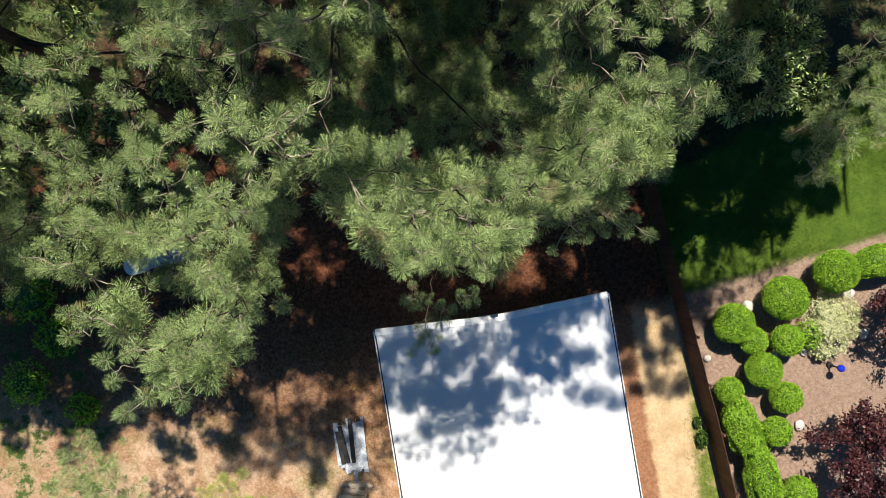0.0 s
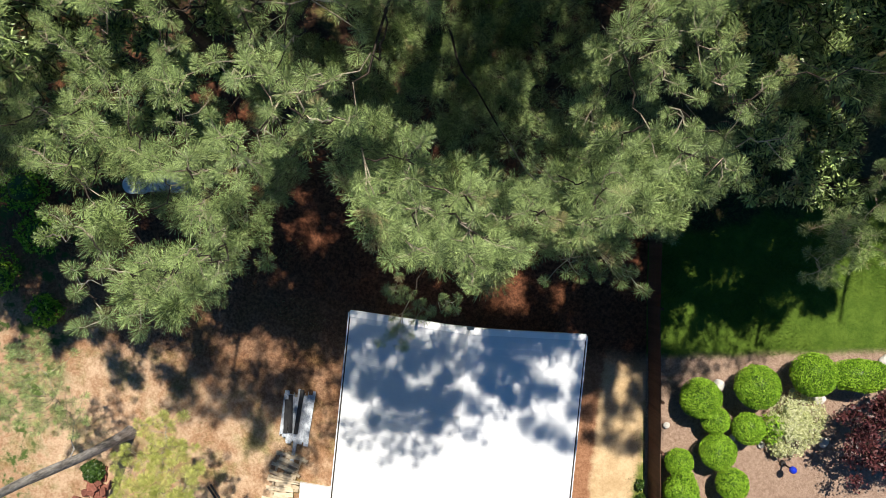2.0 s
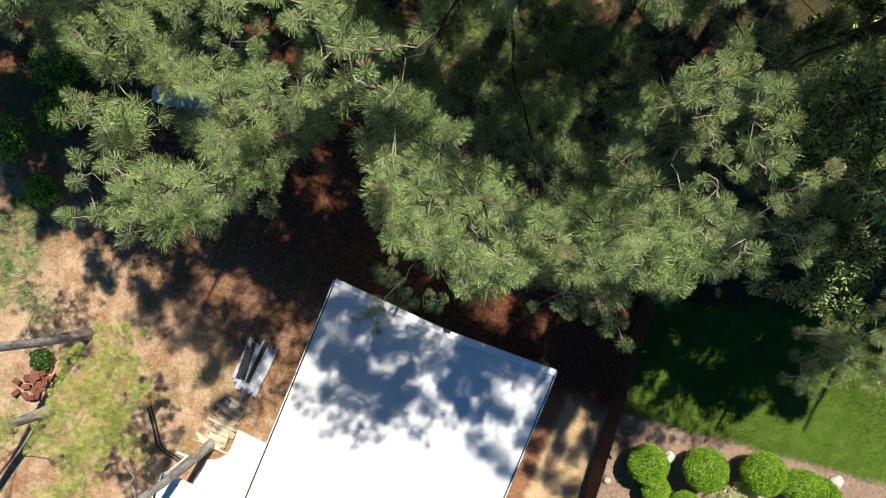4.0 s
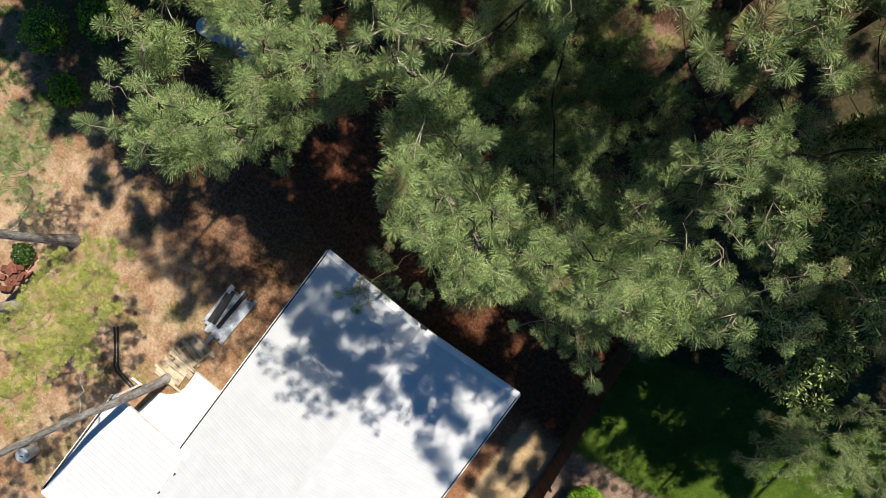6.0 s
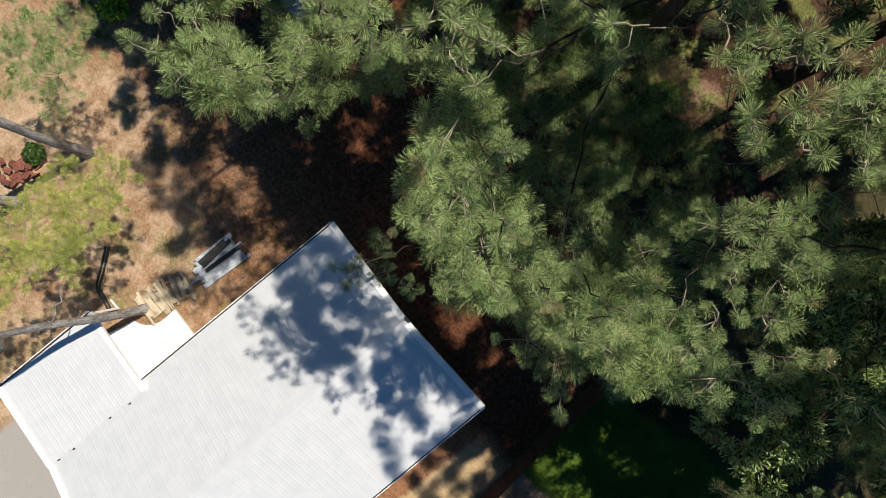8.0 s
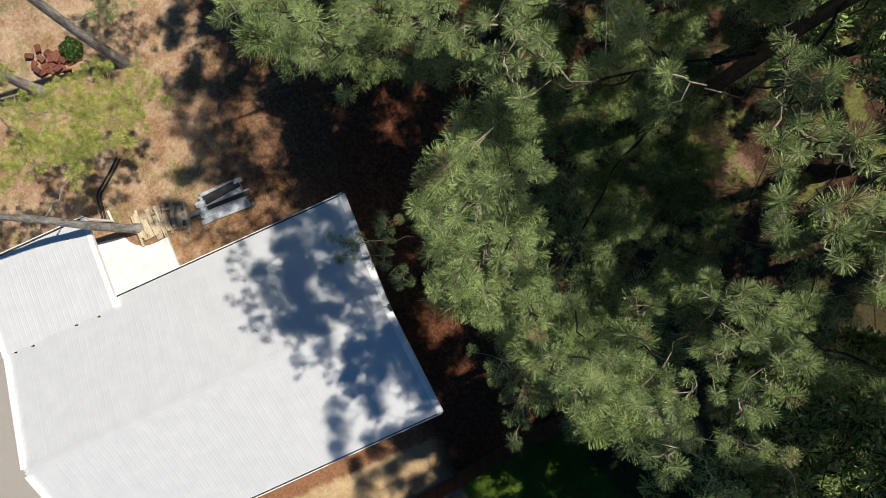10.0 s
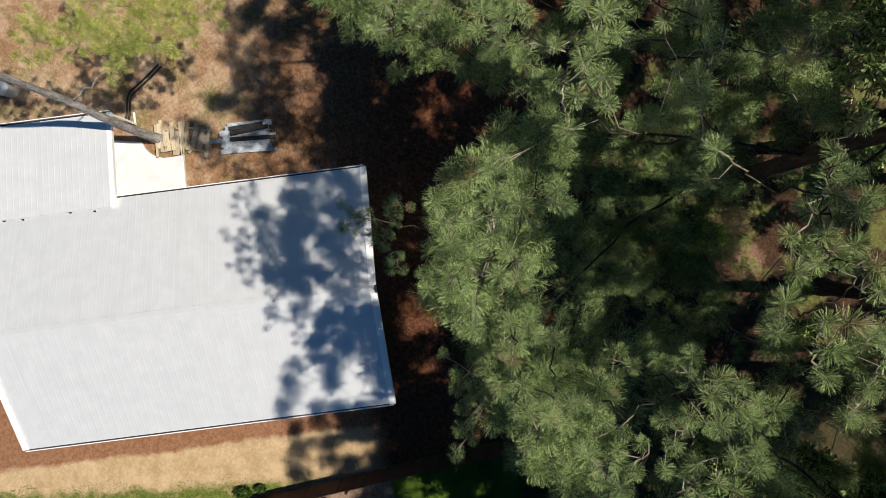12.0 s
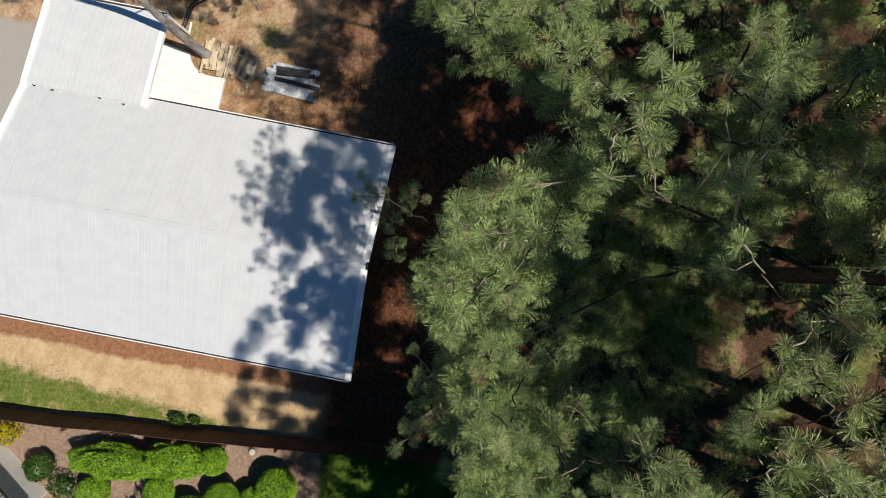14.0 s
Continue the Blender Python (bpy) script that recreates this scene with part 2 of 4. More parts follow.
def from_arrays(name, verts, faces):
    mesh = bpy.data.meshes.new(name)
    verts, faces = np.asarray(verts, np.float32), np.asarray(faces, np.int32)
    count, size = faces.shape
    mesh.vertices.add(len(verts))
    mesh.vertices.foreach_set("co", verts.ravel())
    mesh.loops.add(count * size)
    mesh.loops.foreach_set("vertex_index", faces.ravel())
    mesh.polygons.add(count)
    mesh.polygons.foreach_set("loop_start", np.arange(0, count * size, size, dtype=np.int32))
    mesh.polygons.foreach_set("loop_total", np.full(count, size, np.int32))
    mesh.update(calc_edges=True)
    return mesh


def box(bm, centre, size, turn=0.0, bevel=0.0, tilt=0.0):
    m = pose(*centre, tilt, 0, turn) @ Matrix.Diagonal((*size, 1))
    made = bmesh.ops.create_cube(bm, size=1.0, matrix=m)
    if bevel:
        edges = list({e for v in made["verts"] for e in v.link_edges})
        bmesh.ops.bevel(bm, geom=edges, offset=bevel, segments=1, affect="EDGES")


def prism(bm, outline, low, high):
    """A slab over a flat outline; low and high: heights, or functions of x and y."""
    lo, hi = (h if callable(h) else (lambda x, y, h=h: h) for h in (low, high))
    a = [bm.verts.new((x, y, lo(x, y))) for x, y in outline]
    b = [bm.verts.new((x, y, hi(x, y))) for x, y in outline]
    bm.faces.new(a[::-1])
    bm.faces.new(b)
    for i in range(len(a)):
        j = (i + 1) % len(a)
        bm.faces.new((a[i], a[j], b[j], b[i]))


def hull(bm, corners):
    """A solid from eight corners: four below, the same four above."""
    v = [bm.verts.new(c) for c in corners]
    for f in ((3, 2, 1, 0), (4, 5, 6, 7), (0, 1, 5, 4), (1, 2, 6, 5), (2, 3, 7, 6), (3, 0, 4, 7)):
        bm.faces.new([v[i] for i in f])


def tubes(lines, sides=6):
    """Verts and quads of tapered tubes: lines of (points, first radius, last radius)."""
    verts, faces, base = [], [], 0
    ring = np.linspace(0, 2 * np.pi, sides, endpoint=False)
    for pts, r0, r1 in lines:
        pts = np.asarray(pts, float)
        ways = np.gradient(pts, axis=0)
        ways /= np.linalg.norm(ways, axis=1, keepdims=True) + 1e-9
        aside = np.cross(ways, np.where(np.abs(ways[:, 2:]) > 0.9, (1.0, 0, 0), (0, 0, 1.0)))
        aside /= np.linalg.norm(aside, axis=1, keepdims=True) + 1e-9
        above = np.cross(aside, ways)
        radius = np.linspace(r0, r1, len(pts))[:, None, None]
        loops = pts[:, None] + radius * (np.cos(ring)[None, :, None] * aside[:, None] + np.sin(ring)[None, :, None] * above[:, None])
        verts.append(loops.reshape(-1, 3))
        i, j = np.meshgrid(np.arange(len(pts) - 1), np.arange(sides), indexing="ij")
        k = (j + 1) % sides
        faces.append(base + np.stack([i * sides + j, i * sides + k, (i + 1) * sides + k, (i + 1) * sides + j], -1).reshape(-1, 4))
        base += len(pts) * sides
    return np.concatenate(verts), np.concatenate(faces)


def unit(v):
    return v / (np.linalg.norm(v, axis=-1, keepdims=True) + 1e-9)


def smooth(ob):
    ob.data.polygons.foreach_set("use_smooth", np.ones(len(ob.data.polygons), bool))
    return ob


# ---- ground ----
def build_ground():
    bm = bmesh.new()
    bmesh.ops.create_grid(bm, x_segments=150, y_segments=150, size=30)
    for v in bm.verts:
        soft = noise.noise(Vector((v.co.x * 0.35, v.co.y * 0.35, 0))) * 0.05 + noise.noise(Vector((v.co.x * 1.7, v.co.y * 1.7, 4))) * 0.02
        v.co.z = soft - 0.06
    rim = [e for e in bm.edges if e.is_boundary]
    outer = bmesh.ops.extrude_edge_only(bm, edges=rim)["geom"]
    for v in outer:
        if isinstance(v, bmesh.types.BMVert):
            v.co.x, v.co.y, v.co.z = v.co.x * 60, v.co.y * 60, -0.06
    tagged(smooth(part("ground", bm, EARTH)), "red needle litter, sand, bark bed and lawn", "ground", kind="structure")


build_ground()


# ---- the house ----
def roof_height(w):
    return EAVE + (RIDGE - EAVE) * (1 - abs(w - WIDTH / 2) / (WIDTH / 2))


def build_house():
    home = thing("house", "long single-storey house with a shiny galvanised metal gable roof", "house", at=O)
    back = Matrix.Translation(-O)

    def add(name, bm, material, parent=home, label=""):
        bm.transform(back)
        return part(name, bm, material, parent, label)

    def slab(bm, s0, s1, w0, w1, z00, z01, thick):
        """Roof-like sheet: z00 at w0, z01 at w1."""
        low = [house(s0, w0, z00 - thick), house(s1, w0, z00 - thick), house(s1, w1, z01 - thick), house(s0, w1, z01 - thick)]
        hull(bm, low + [c + Vector((0, 0, thick)) for c in low])

    # walls
    inset = 0.38
    for name, a, b in (("wall", (inset, inset), (LENGTH - inset, inset + 0.2)), ("wall", (inset, WIDTH - inset - 0.2), (LENGTH - inset, WIDTH - inset)),
                       ("wall", (inset, inset + 0.2), (inset + 0.2, WIDTH - inset - 0.2)), ("wall", (LENGTH - inset - 0.2, inset + 0.2), (LENGTH - inset, WIDTH - inset - 0.2))):
        bm = bmesh.new()
        corners = [house(a[0], a[1], 0), house(b[0], a[1], 0), house(b[0], b[1], 0), house(a[0], b[1], 0)]
        prism(bm, [(c.x, c.y) for c in corners], -0.1, EAVE - 0.1)
        add(name, bm, SIDING)
    for s in (inset, LENGTH - inset - 0.2):
        bm = bmesh.new()
        tri = [house(s, inset, EAVE - 0.098), house(s, WIDTH - inset, EAVE - 0.098), house(s, WIDTH / 2, RIDGE - 0.25)]
        a = [bm.verts.new(p) for p in tri]
        b = [bm.verts.new(p + U * 0.2) for p in tri]
        bm.faces.new(a), bm.faces.new(b[::-1])
        for i in range(3):
            bm.faces.new((a[i], a[(i + 1) % 3], b[(i + 1) % 3], b[i]))
        add("gable_wall", bm, SIDING)
    # decking under the sheets
    for w0, w1 in ((0.06, WIDTH / 2), (WIDTH - 0.06, WIDTH / 2)):
        bm = bmesh.new()
        slab(bm, 0.05, LENGTH - 0.05, w0, w1, roof_height(w0) - 0.03, roof_height(w1) - 0.03, 0.12)
        add("roof_deck", bm, WHITE_TRIM)

    # ribbed sheets, one by one
    def sheet(s0, s1, w0, w1, z0, z1, lift, rib=0.0017):
        bm = bmesh.new()
        width, span = 0.012, s1 - s0
        profile = [(0.0, 0.0)]
        ribs = max(1, round(span / 0.229))
        for r in range(ribs):
            c = span * (r + 0.5) / ribs
            profile += [(c - 0.026, 0.0), (c - width, rib), (c + width, rib), (c + 0.026, 0.0)]
        profile.append((span, 0.0))
        rows = [[bm.verts.new(house(s0 + p, w, z + h + lift)) for p, h in profile] for w, z in ((w0, z0), (w1, z1))]
        for i in range(len(profile) - 1):
            bm.faces.new((rows[0][i], rows[0][i + 1], rows[1][i + 1], rows[1][i]))
        add("roof_sheet", bm, METAL_ROOF)

    count = 14
    for side in (0, 1):
        for i in range(count):
            s0, s1 = LENGTH * i / count, LENGTH * (i + 1) / count
            w0 = -0.03 if side == 0 else WIDTH + 0.03
            w1 = WIDTH / 2 - 0.02 if side == 0 else WIDTH / 2 + 0.02
            sheet(s0 + 0.001, s1 - 0.001, w0, w1, roof_height(w0), roof_height(w1), 0.001 * (i % 2))
    # ridge cap
    bm = bmesh.new()
    for w0, w1 in ((WIDTH / 2 - 0.17, WIDTH / 2), (WIDTH / 2 + 0.17, WIDTH / 2)):
        slab(bm, 0.16, LENGTH - 0.16, w0, w1, roof_height(w0) + 0.035, roof_height(w1) + 0.035, 0.012)
    add("ridge_cap", bm, METAL_ROOF)
    # rake trim on both gables, in two lengths that leave a gap at the ridge
    for s0, s1 in ((-0.07, 0.15), (LENGTH - 0.15, LENGTH + 0.07)):
        for w0, w1 in ((-0.05, WIDTH / 2 - 0.10), (WIDTH + 0.05, WIDTH / 2 + 0.16)):
            bm = bmesh.new()
            slab(bm, s0, s1, w0, w1, roof_height(w0) + 0.045, roof_height(w1) + 0.045, 0.028)
            edge = s0 if s0 < 1 else s1 - 0.02
            slab(bm, edge, edge + 0.02, w0, w1, roof_height(w0) + 0.024, roof_height(w1) + 0.024, 0.18)
            add("rake_trim", bm, WHITE_TRIM, label="white rake trim")

    # gutters: an open trough, its near-black floor standing for leaves and shade
    def gutter(s0, s1, w, out, z):
        for a, b, lo, hi, material, name in ((0.0, 0.012, -0.11, 0.0, WHITE_TRIM, "gutter_back"), (0.012, 0.085, -0.11, -0.075, DARK_GAP, "gutter_floor"), (0.085, 0.115, -0.11, 0.008, WHITE_TRIM, "gutter_lip")):
            bm = bmesh.new()
            c = [house(s0, w + out * a, z + lo), house(s1, w + out * a, z + lo), house(s1, w + out * b, z + lo), house(s0, w + out * b, z + lo)]
            hull(bm, c + [p + Vector((0, 0, hi - lo)) for p in c])
            add(name, bm, material)

    gutter(0.0, 8.7, 0.0, -1, EAVE - 0.03)
    gutter(0.0, LENGTH, WIDTH, 1, EAVE - 0.03)
    # the low wing at the side
    W0, W1, S0, S1, ZL, ZH = -3.08, 0.28, 8.74, LENGTH, 2.46, 2.98
    for i in range(5):
        a, b = S0 + (S1 - S0) * i / 5, S0 + (S1 - S0) * (i + 1) / 5
        sheet(a + 0.001, b - 0.001, W0, W1, ZL, ZH, 0.004 + 0.001 * (i % 2), 0.002)
    bm = bmesh.new()
    slab(bm, S0 + 0.03, S1 - 0.03, W0 + 0.05, W1 - 0.1, ZL - 0.02, ZH - 0.05, 0.10)
    add("wing_deck", bm, WHITE_TRIM)
    for s0, s1 in ((S0 - 0.10, S0 + 0.07), (S1 - 0.10, S1 + 0.06)):
        bm = bmesh.new()
        slab(bm, s0, s1, W0 - 0.02, W1 + 0.02, ZL + 0.045, ZH + 0.045, 0.16)
        add("wing_trim", bm, WHITE_TRIM, label="white rake trim")
    gutter(S0, S1, W0, -1, ZL - 0.03)
    for a, b in (((S0 + 1.6, W0 + 0.35), (S1 - 0.4, W0 + 0.5)), ((S0 + 1.6, W0 + 0.5), (S0 + 1.75, 0.36)), ((S1 - 0.55, W0 + 0.5), (S1 - 0.4, 0.36))):
        bm = bmesh.new()
        c = [house(a[0], a[1], 0), house(b[0], a[1], 0), house(b[0], b[1], 0), house(a[0], b[1], 0)]
        prism(bm, [(p.x, p.y) for p in c], -0.1, ZL - 0.1)
        add("wing_wall", bm, SIDING)
    # vent pipes through the roof
    for s, w in ((12.55, 0.30), (11.9, 0.34), (10.25, 0.30), (9.4, 0.36)):
        bm = bmesh.new()
        z = roof_height(w)
        c = house(s, w, z + 0.06)
        bmesh.ops.create_cone(bm, cap_ends=True, segments=10, radius1=0.018, radius2=0.018, depth=0.12, matrix=Matrix.Translation(c))
        bmesh.ops.create_cone(bm, cap_ends=True, segments=12, radius1=0.04, radius2=0.02, depth=0.05, matrix=Matrix.Translation(house(s, w, z + 0.025)))
        add("vent_pipe", bm, BLACK_PLASTIC, label="black vent pipe")
    # downspouts
    for s, w, z in ((0.35, -0.06, EAVE), (8.85, W0 - 0.06, ZL)):
        bm = bmesh.new()
        c = house(s, w, 0)
        box(bm, (c.x, c.y, (z - 0.14) / 2), (0.08, 0.06, z - 0.14), 9.4, 0.008)
        box(bm, (c.x - 0.22, c.y - 0.04, 0.06), (0.45, 0.07, 0.07), 9.4, 0.008)
        add("downspout", bm, WHITE_TRIM, label="white downspout")


build_house()


def build_patio():
    bm = bmesh.new()
    curve = [(-3.27, -10.36), (-3.17, -10.75), (-3.12, -11.1), (-3.16, -11.4), (-3.28, -11.65), (-3.46, -11.85), (-3.70, -11.98)]
    prism(bm, [(-1.70, -10.18)] + curve + [(-3.75, -13.6), (-1.0, -13.6), (-1.2, -11.9)], -0.15, 0.055)
    tagged(part("patio", bm, CONCRETE), "pale concrete patio slab with a curved edge", "patio", kind="structure")


build_patio()


# ---- the fence ----
def build_fence():
    line = [(7.30, 3.20), (8.09, -0.06), (9.02, -3.40), (9.98, -7.03), (10.50, -9.24), (11.00, -11.0), (11.45, -13.06), (12.9, -19.0)]
    fence = thing("fence", "dark brown stained wooden privacy fence", "fence", at=(9.98, -7.03, 0))
    origin = Vector((9.98, -7.03, 0))
    pts = [Vector((x, y, 0)) for x, y in line]
    bm = bmesh.new()
    box(bm, (0, 0, 0), (0.020, 0.140, 1.60), 0, 0.004)
    board = bpy.data.meshes.new("board")
    bm.to_mesh(board)
    bm.free()
    board.materials.append(FENCE_WOOD)
    rng = random.Random(5)
    carry = 0.0
    for a, b in zip(pts, pts[1:]):
        way = b - a
        turn = math.atan2(way.y, way.x) - math.pi / 2
        d = carry
        while d < way.length:
            p = a + way.normalized() * d - origin
            ob = new("board", board)
            ob.parent = fence
            ob.location = (p.x, p.y, 0.78 + rng.uniform(-0.012, 0.012))
            ob.rotation_euler = (rng.uniform(-0.006, 0.006), rng.uniform(-0.01, 0.01), turn)
            d += 0.146
        carry = d - way.length
        for z in (0.3, 0.8, 1.3):
            bm = bmesh.new()
            mid = (a + b) / 2 - origin
            side = Vector((-way.y, way.x, 0)).normalized() * 0.030
            box(bm, (mid.x + side.x, mid.y + side.y, z), (0.038, way.length, 0.085), math.degrees(turn), 0.004)
            part("rail", bm, FENCE_WOOD, fence)
        n = max(1, round(way.length / 2.4))
        for i in range(n):
            p = a + way * (i / n) - origin + Vector((-way.y, way.x, 0)).normalized() * 0.1
            bm = bmesh.new()
            box(bm, (p.x, p.y, 0.75), (0.09, 0.09, 1.62), math.degrees(turn), 0.006)
            part("post", bm, FENCE_WOOD, fence)


build_fence()


# ---- pines ----
RNG = np.random.default_rng(11)


def tuft_needles(centres, axes, count, length, width):
    """Long slim needles that spread from each shoot's end like a brush, swept forward at its tip and back at its foot."""
    n = len(centres)
    c, a = np.repeat(centres, count, 0), np.repeat(axes, count, 0)
    size = np.repeat(RNG.uniform(0.78, 1.18, n), count)[:, None]
    along = RNG.uniform(0, 1, (n * count, 1))
    open_ = np.radians(102 - 84 * along + RNG.normal(size=(n * count, 1)) * 9)
    way = unit(np.cos(open_) * a + np.sin(open_) * unit(np.cross(a, RNG.normal(size=a.shape))))
    start = c + a * (0.16 * along - 0.13) * size
    reach = length * size * RNG.uniform(0.78, 1.06, (n * count, 1))
    tip = start + way * reach
    tip[:, 2] -= 0.08 * reach[:, 0] * np.sin(open_[:, 0])
    flat = unit(np.cross(way, np.array([0, 0, 1.0]) + 0.9 * RNG.normal(size=a.shape))) * width
    verts = np.stack([start, tip - flat, tip + flat], 1).reshape(-1, 3)
    return verts, np.arange(len(verts)).reshape(-1, 3)


def bough(root, tip, spread, thick, tufts=0, taken=None):
    """A limb from the trunk to a pad of shoots round its tip. With taken, the shoots keep apart from those already grown there;
    otherwise tufts of them are strewn. Gives the tubes and the shoots' places and ways."""
    root, tip = np.array(root, float), np.array(tip, float)
    ahead = unit(np.r_[(tip - root)[:2], 0.0])
    run = tip + ahead * 0.3 * spread - np.array([0, 0, 0.16]) - root
    phase, dense = RNG.uniform(0, 6.28, 2), taken is not None
    joints = 14 if dense else 8
    t = np.linspace(0, 1, joints)[:, None]
    bend = np.array([RNG.normal() * 0.05, RNG.normal() * 0.05, -0.2]) * np.linalg.norm(run)
    path = root + run * t + bend * np.sin(np.pi * t) + RNG.normal(size=(joints, 3)) * 0.06 * np.sin(np.pi * t)
    lines, centres, axes = [(path, thick, 0.010)], [], []
    for _ in range(int(170 * spread * spread) + 16 if dense else tufts):
        turn = RNG.uniform(0, 2 * np.pi)
        edge = 0.64 * spread * (1 + 0.22 * np.sin(3 * turn + phase[0]) + 0.10 * np.sin(5 * turn + phase[1]))
        far = math.sqrt(RNG.uniform()) * edge
        c = tip + np.array([math.cos(turn) * far, math.sin(turn) * far, 0.25 * spread * (1 - (far / edge) ** 2) + RNG.normal() * (0.07 if dense else 0.16)])
        if dense:
            gap = RNG.uniform(0.23, 0.36)
            if any((c[0] - q[0]) ** 2 + (c[1] - q[1]) ** 2 < gap * gap and abs(c[2] - q[2]) < 0.6 for q in taken):
                continue
            taken.append(c)
        shoots = [(c, 0.85)]
        if dense and RNG.uniform() < 0.45:
            shoots.append((c + np.array([RNG.normal() * 0.16, RNG.normal() * 0.16, -RNG.uniform(0.25, 0.7)]), 0.25))
        for at, up in shoots:
            d = np.linalg.norm(path - at, axis=1)
            k = int(np.argmin(d))
            anchor = path[max(4, k - int(1 + 2.2 * d[k]))] if dense else path[max(2, k - 1)]
            axis = unit(unit(at - anchor) * 0.6 + np.array([0, 0, up]) + RNG.normal(size=3) * 0.32)
            centres.append(at)
            axes.append(axis)
            if dense or RNG.uniform() < 0.22:
                mid = (anchor + at) / 2 + RNG.normal(size=3) * 0.04 - np.array([0, 0, 0.06])
                lines.append((np.array([anchor, mid, at - axis * 0.10, at]), 0.010, 0.005))
    # a long limb bears shoots along its outer half too
    if np.linalg.norm(run) > 2.2:
        for at in path[joints // 2:-1]:
            if RNG.uniform() < 0.5:
                centres.append(at + RNG.normal(size=3) * 0.10)
                axes.append(unit(ahead * 0.5 + np.array([0, 0, 0.5]) + RNG.normal(size=3) * 0.5))
    return lines, np.array(centres).reshape(-1, 3), np.array(axes).reshape(-1, 3)


GLADES = ((0.0, 11.8, 1.05), (2.7, -0.9, 0.45), (4.7, -0.1, 0.2))


def clear(x, y, z):
    """Whether a bough there leaves the roof, the sunny slope and the lawn in the sun, and open to the sky."""
    g = Vector((x, y, 0)) * 27 / (27 - z)
    if z > 10.5 and abs(x - 10.4) < 1.9 and 1.4 < y - 0.51 * (z - 9.8) < 5.2:
        return False
    if any(math.hypot(x + 0.03 * z - a, y - 0.51 * z - b) < r + 0.4 or (r > 1 and math.hypot(g.x - a, g.y - b) < r) for a, b, r in GLADES):
        return False
    if g.x < -6.8:
        seen = g.y > (-1.0 if g.x < -11.5 else -6.2 + (g.x + 11.9) * 1.1)
    elif g.x < -4.2:
        seen = g.y > 3.0
    elif g.x < 5.6:
        seen = g.y > (1.2 if g.x < -2.2 else -0.2)
    else:
        seen = g.y > min(9.5, -0.2 + 1.35 * (g.x - 5.6))
    if -4.6 < g.x < 2.6 and 4.3 < g.y < 14 and z > 7.5:
        seen = False
    p = Vector((x, y - 0.51 * (z - 3.2), 0)) - O
    s, w = p @ U, p @ V
    far = 3.4 if w < -6 else 6.3 if w < 0 else 4.3 - 0.25 * w if w < 8.3 else 2.4
    return seen and s < far - 0.9 and (w < 11 or y - 0.51 * z > 5.0 or (x < 14.6 and y - 0.51 * z > -0.9 + 0.6 * (x - 10.2)))


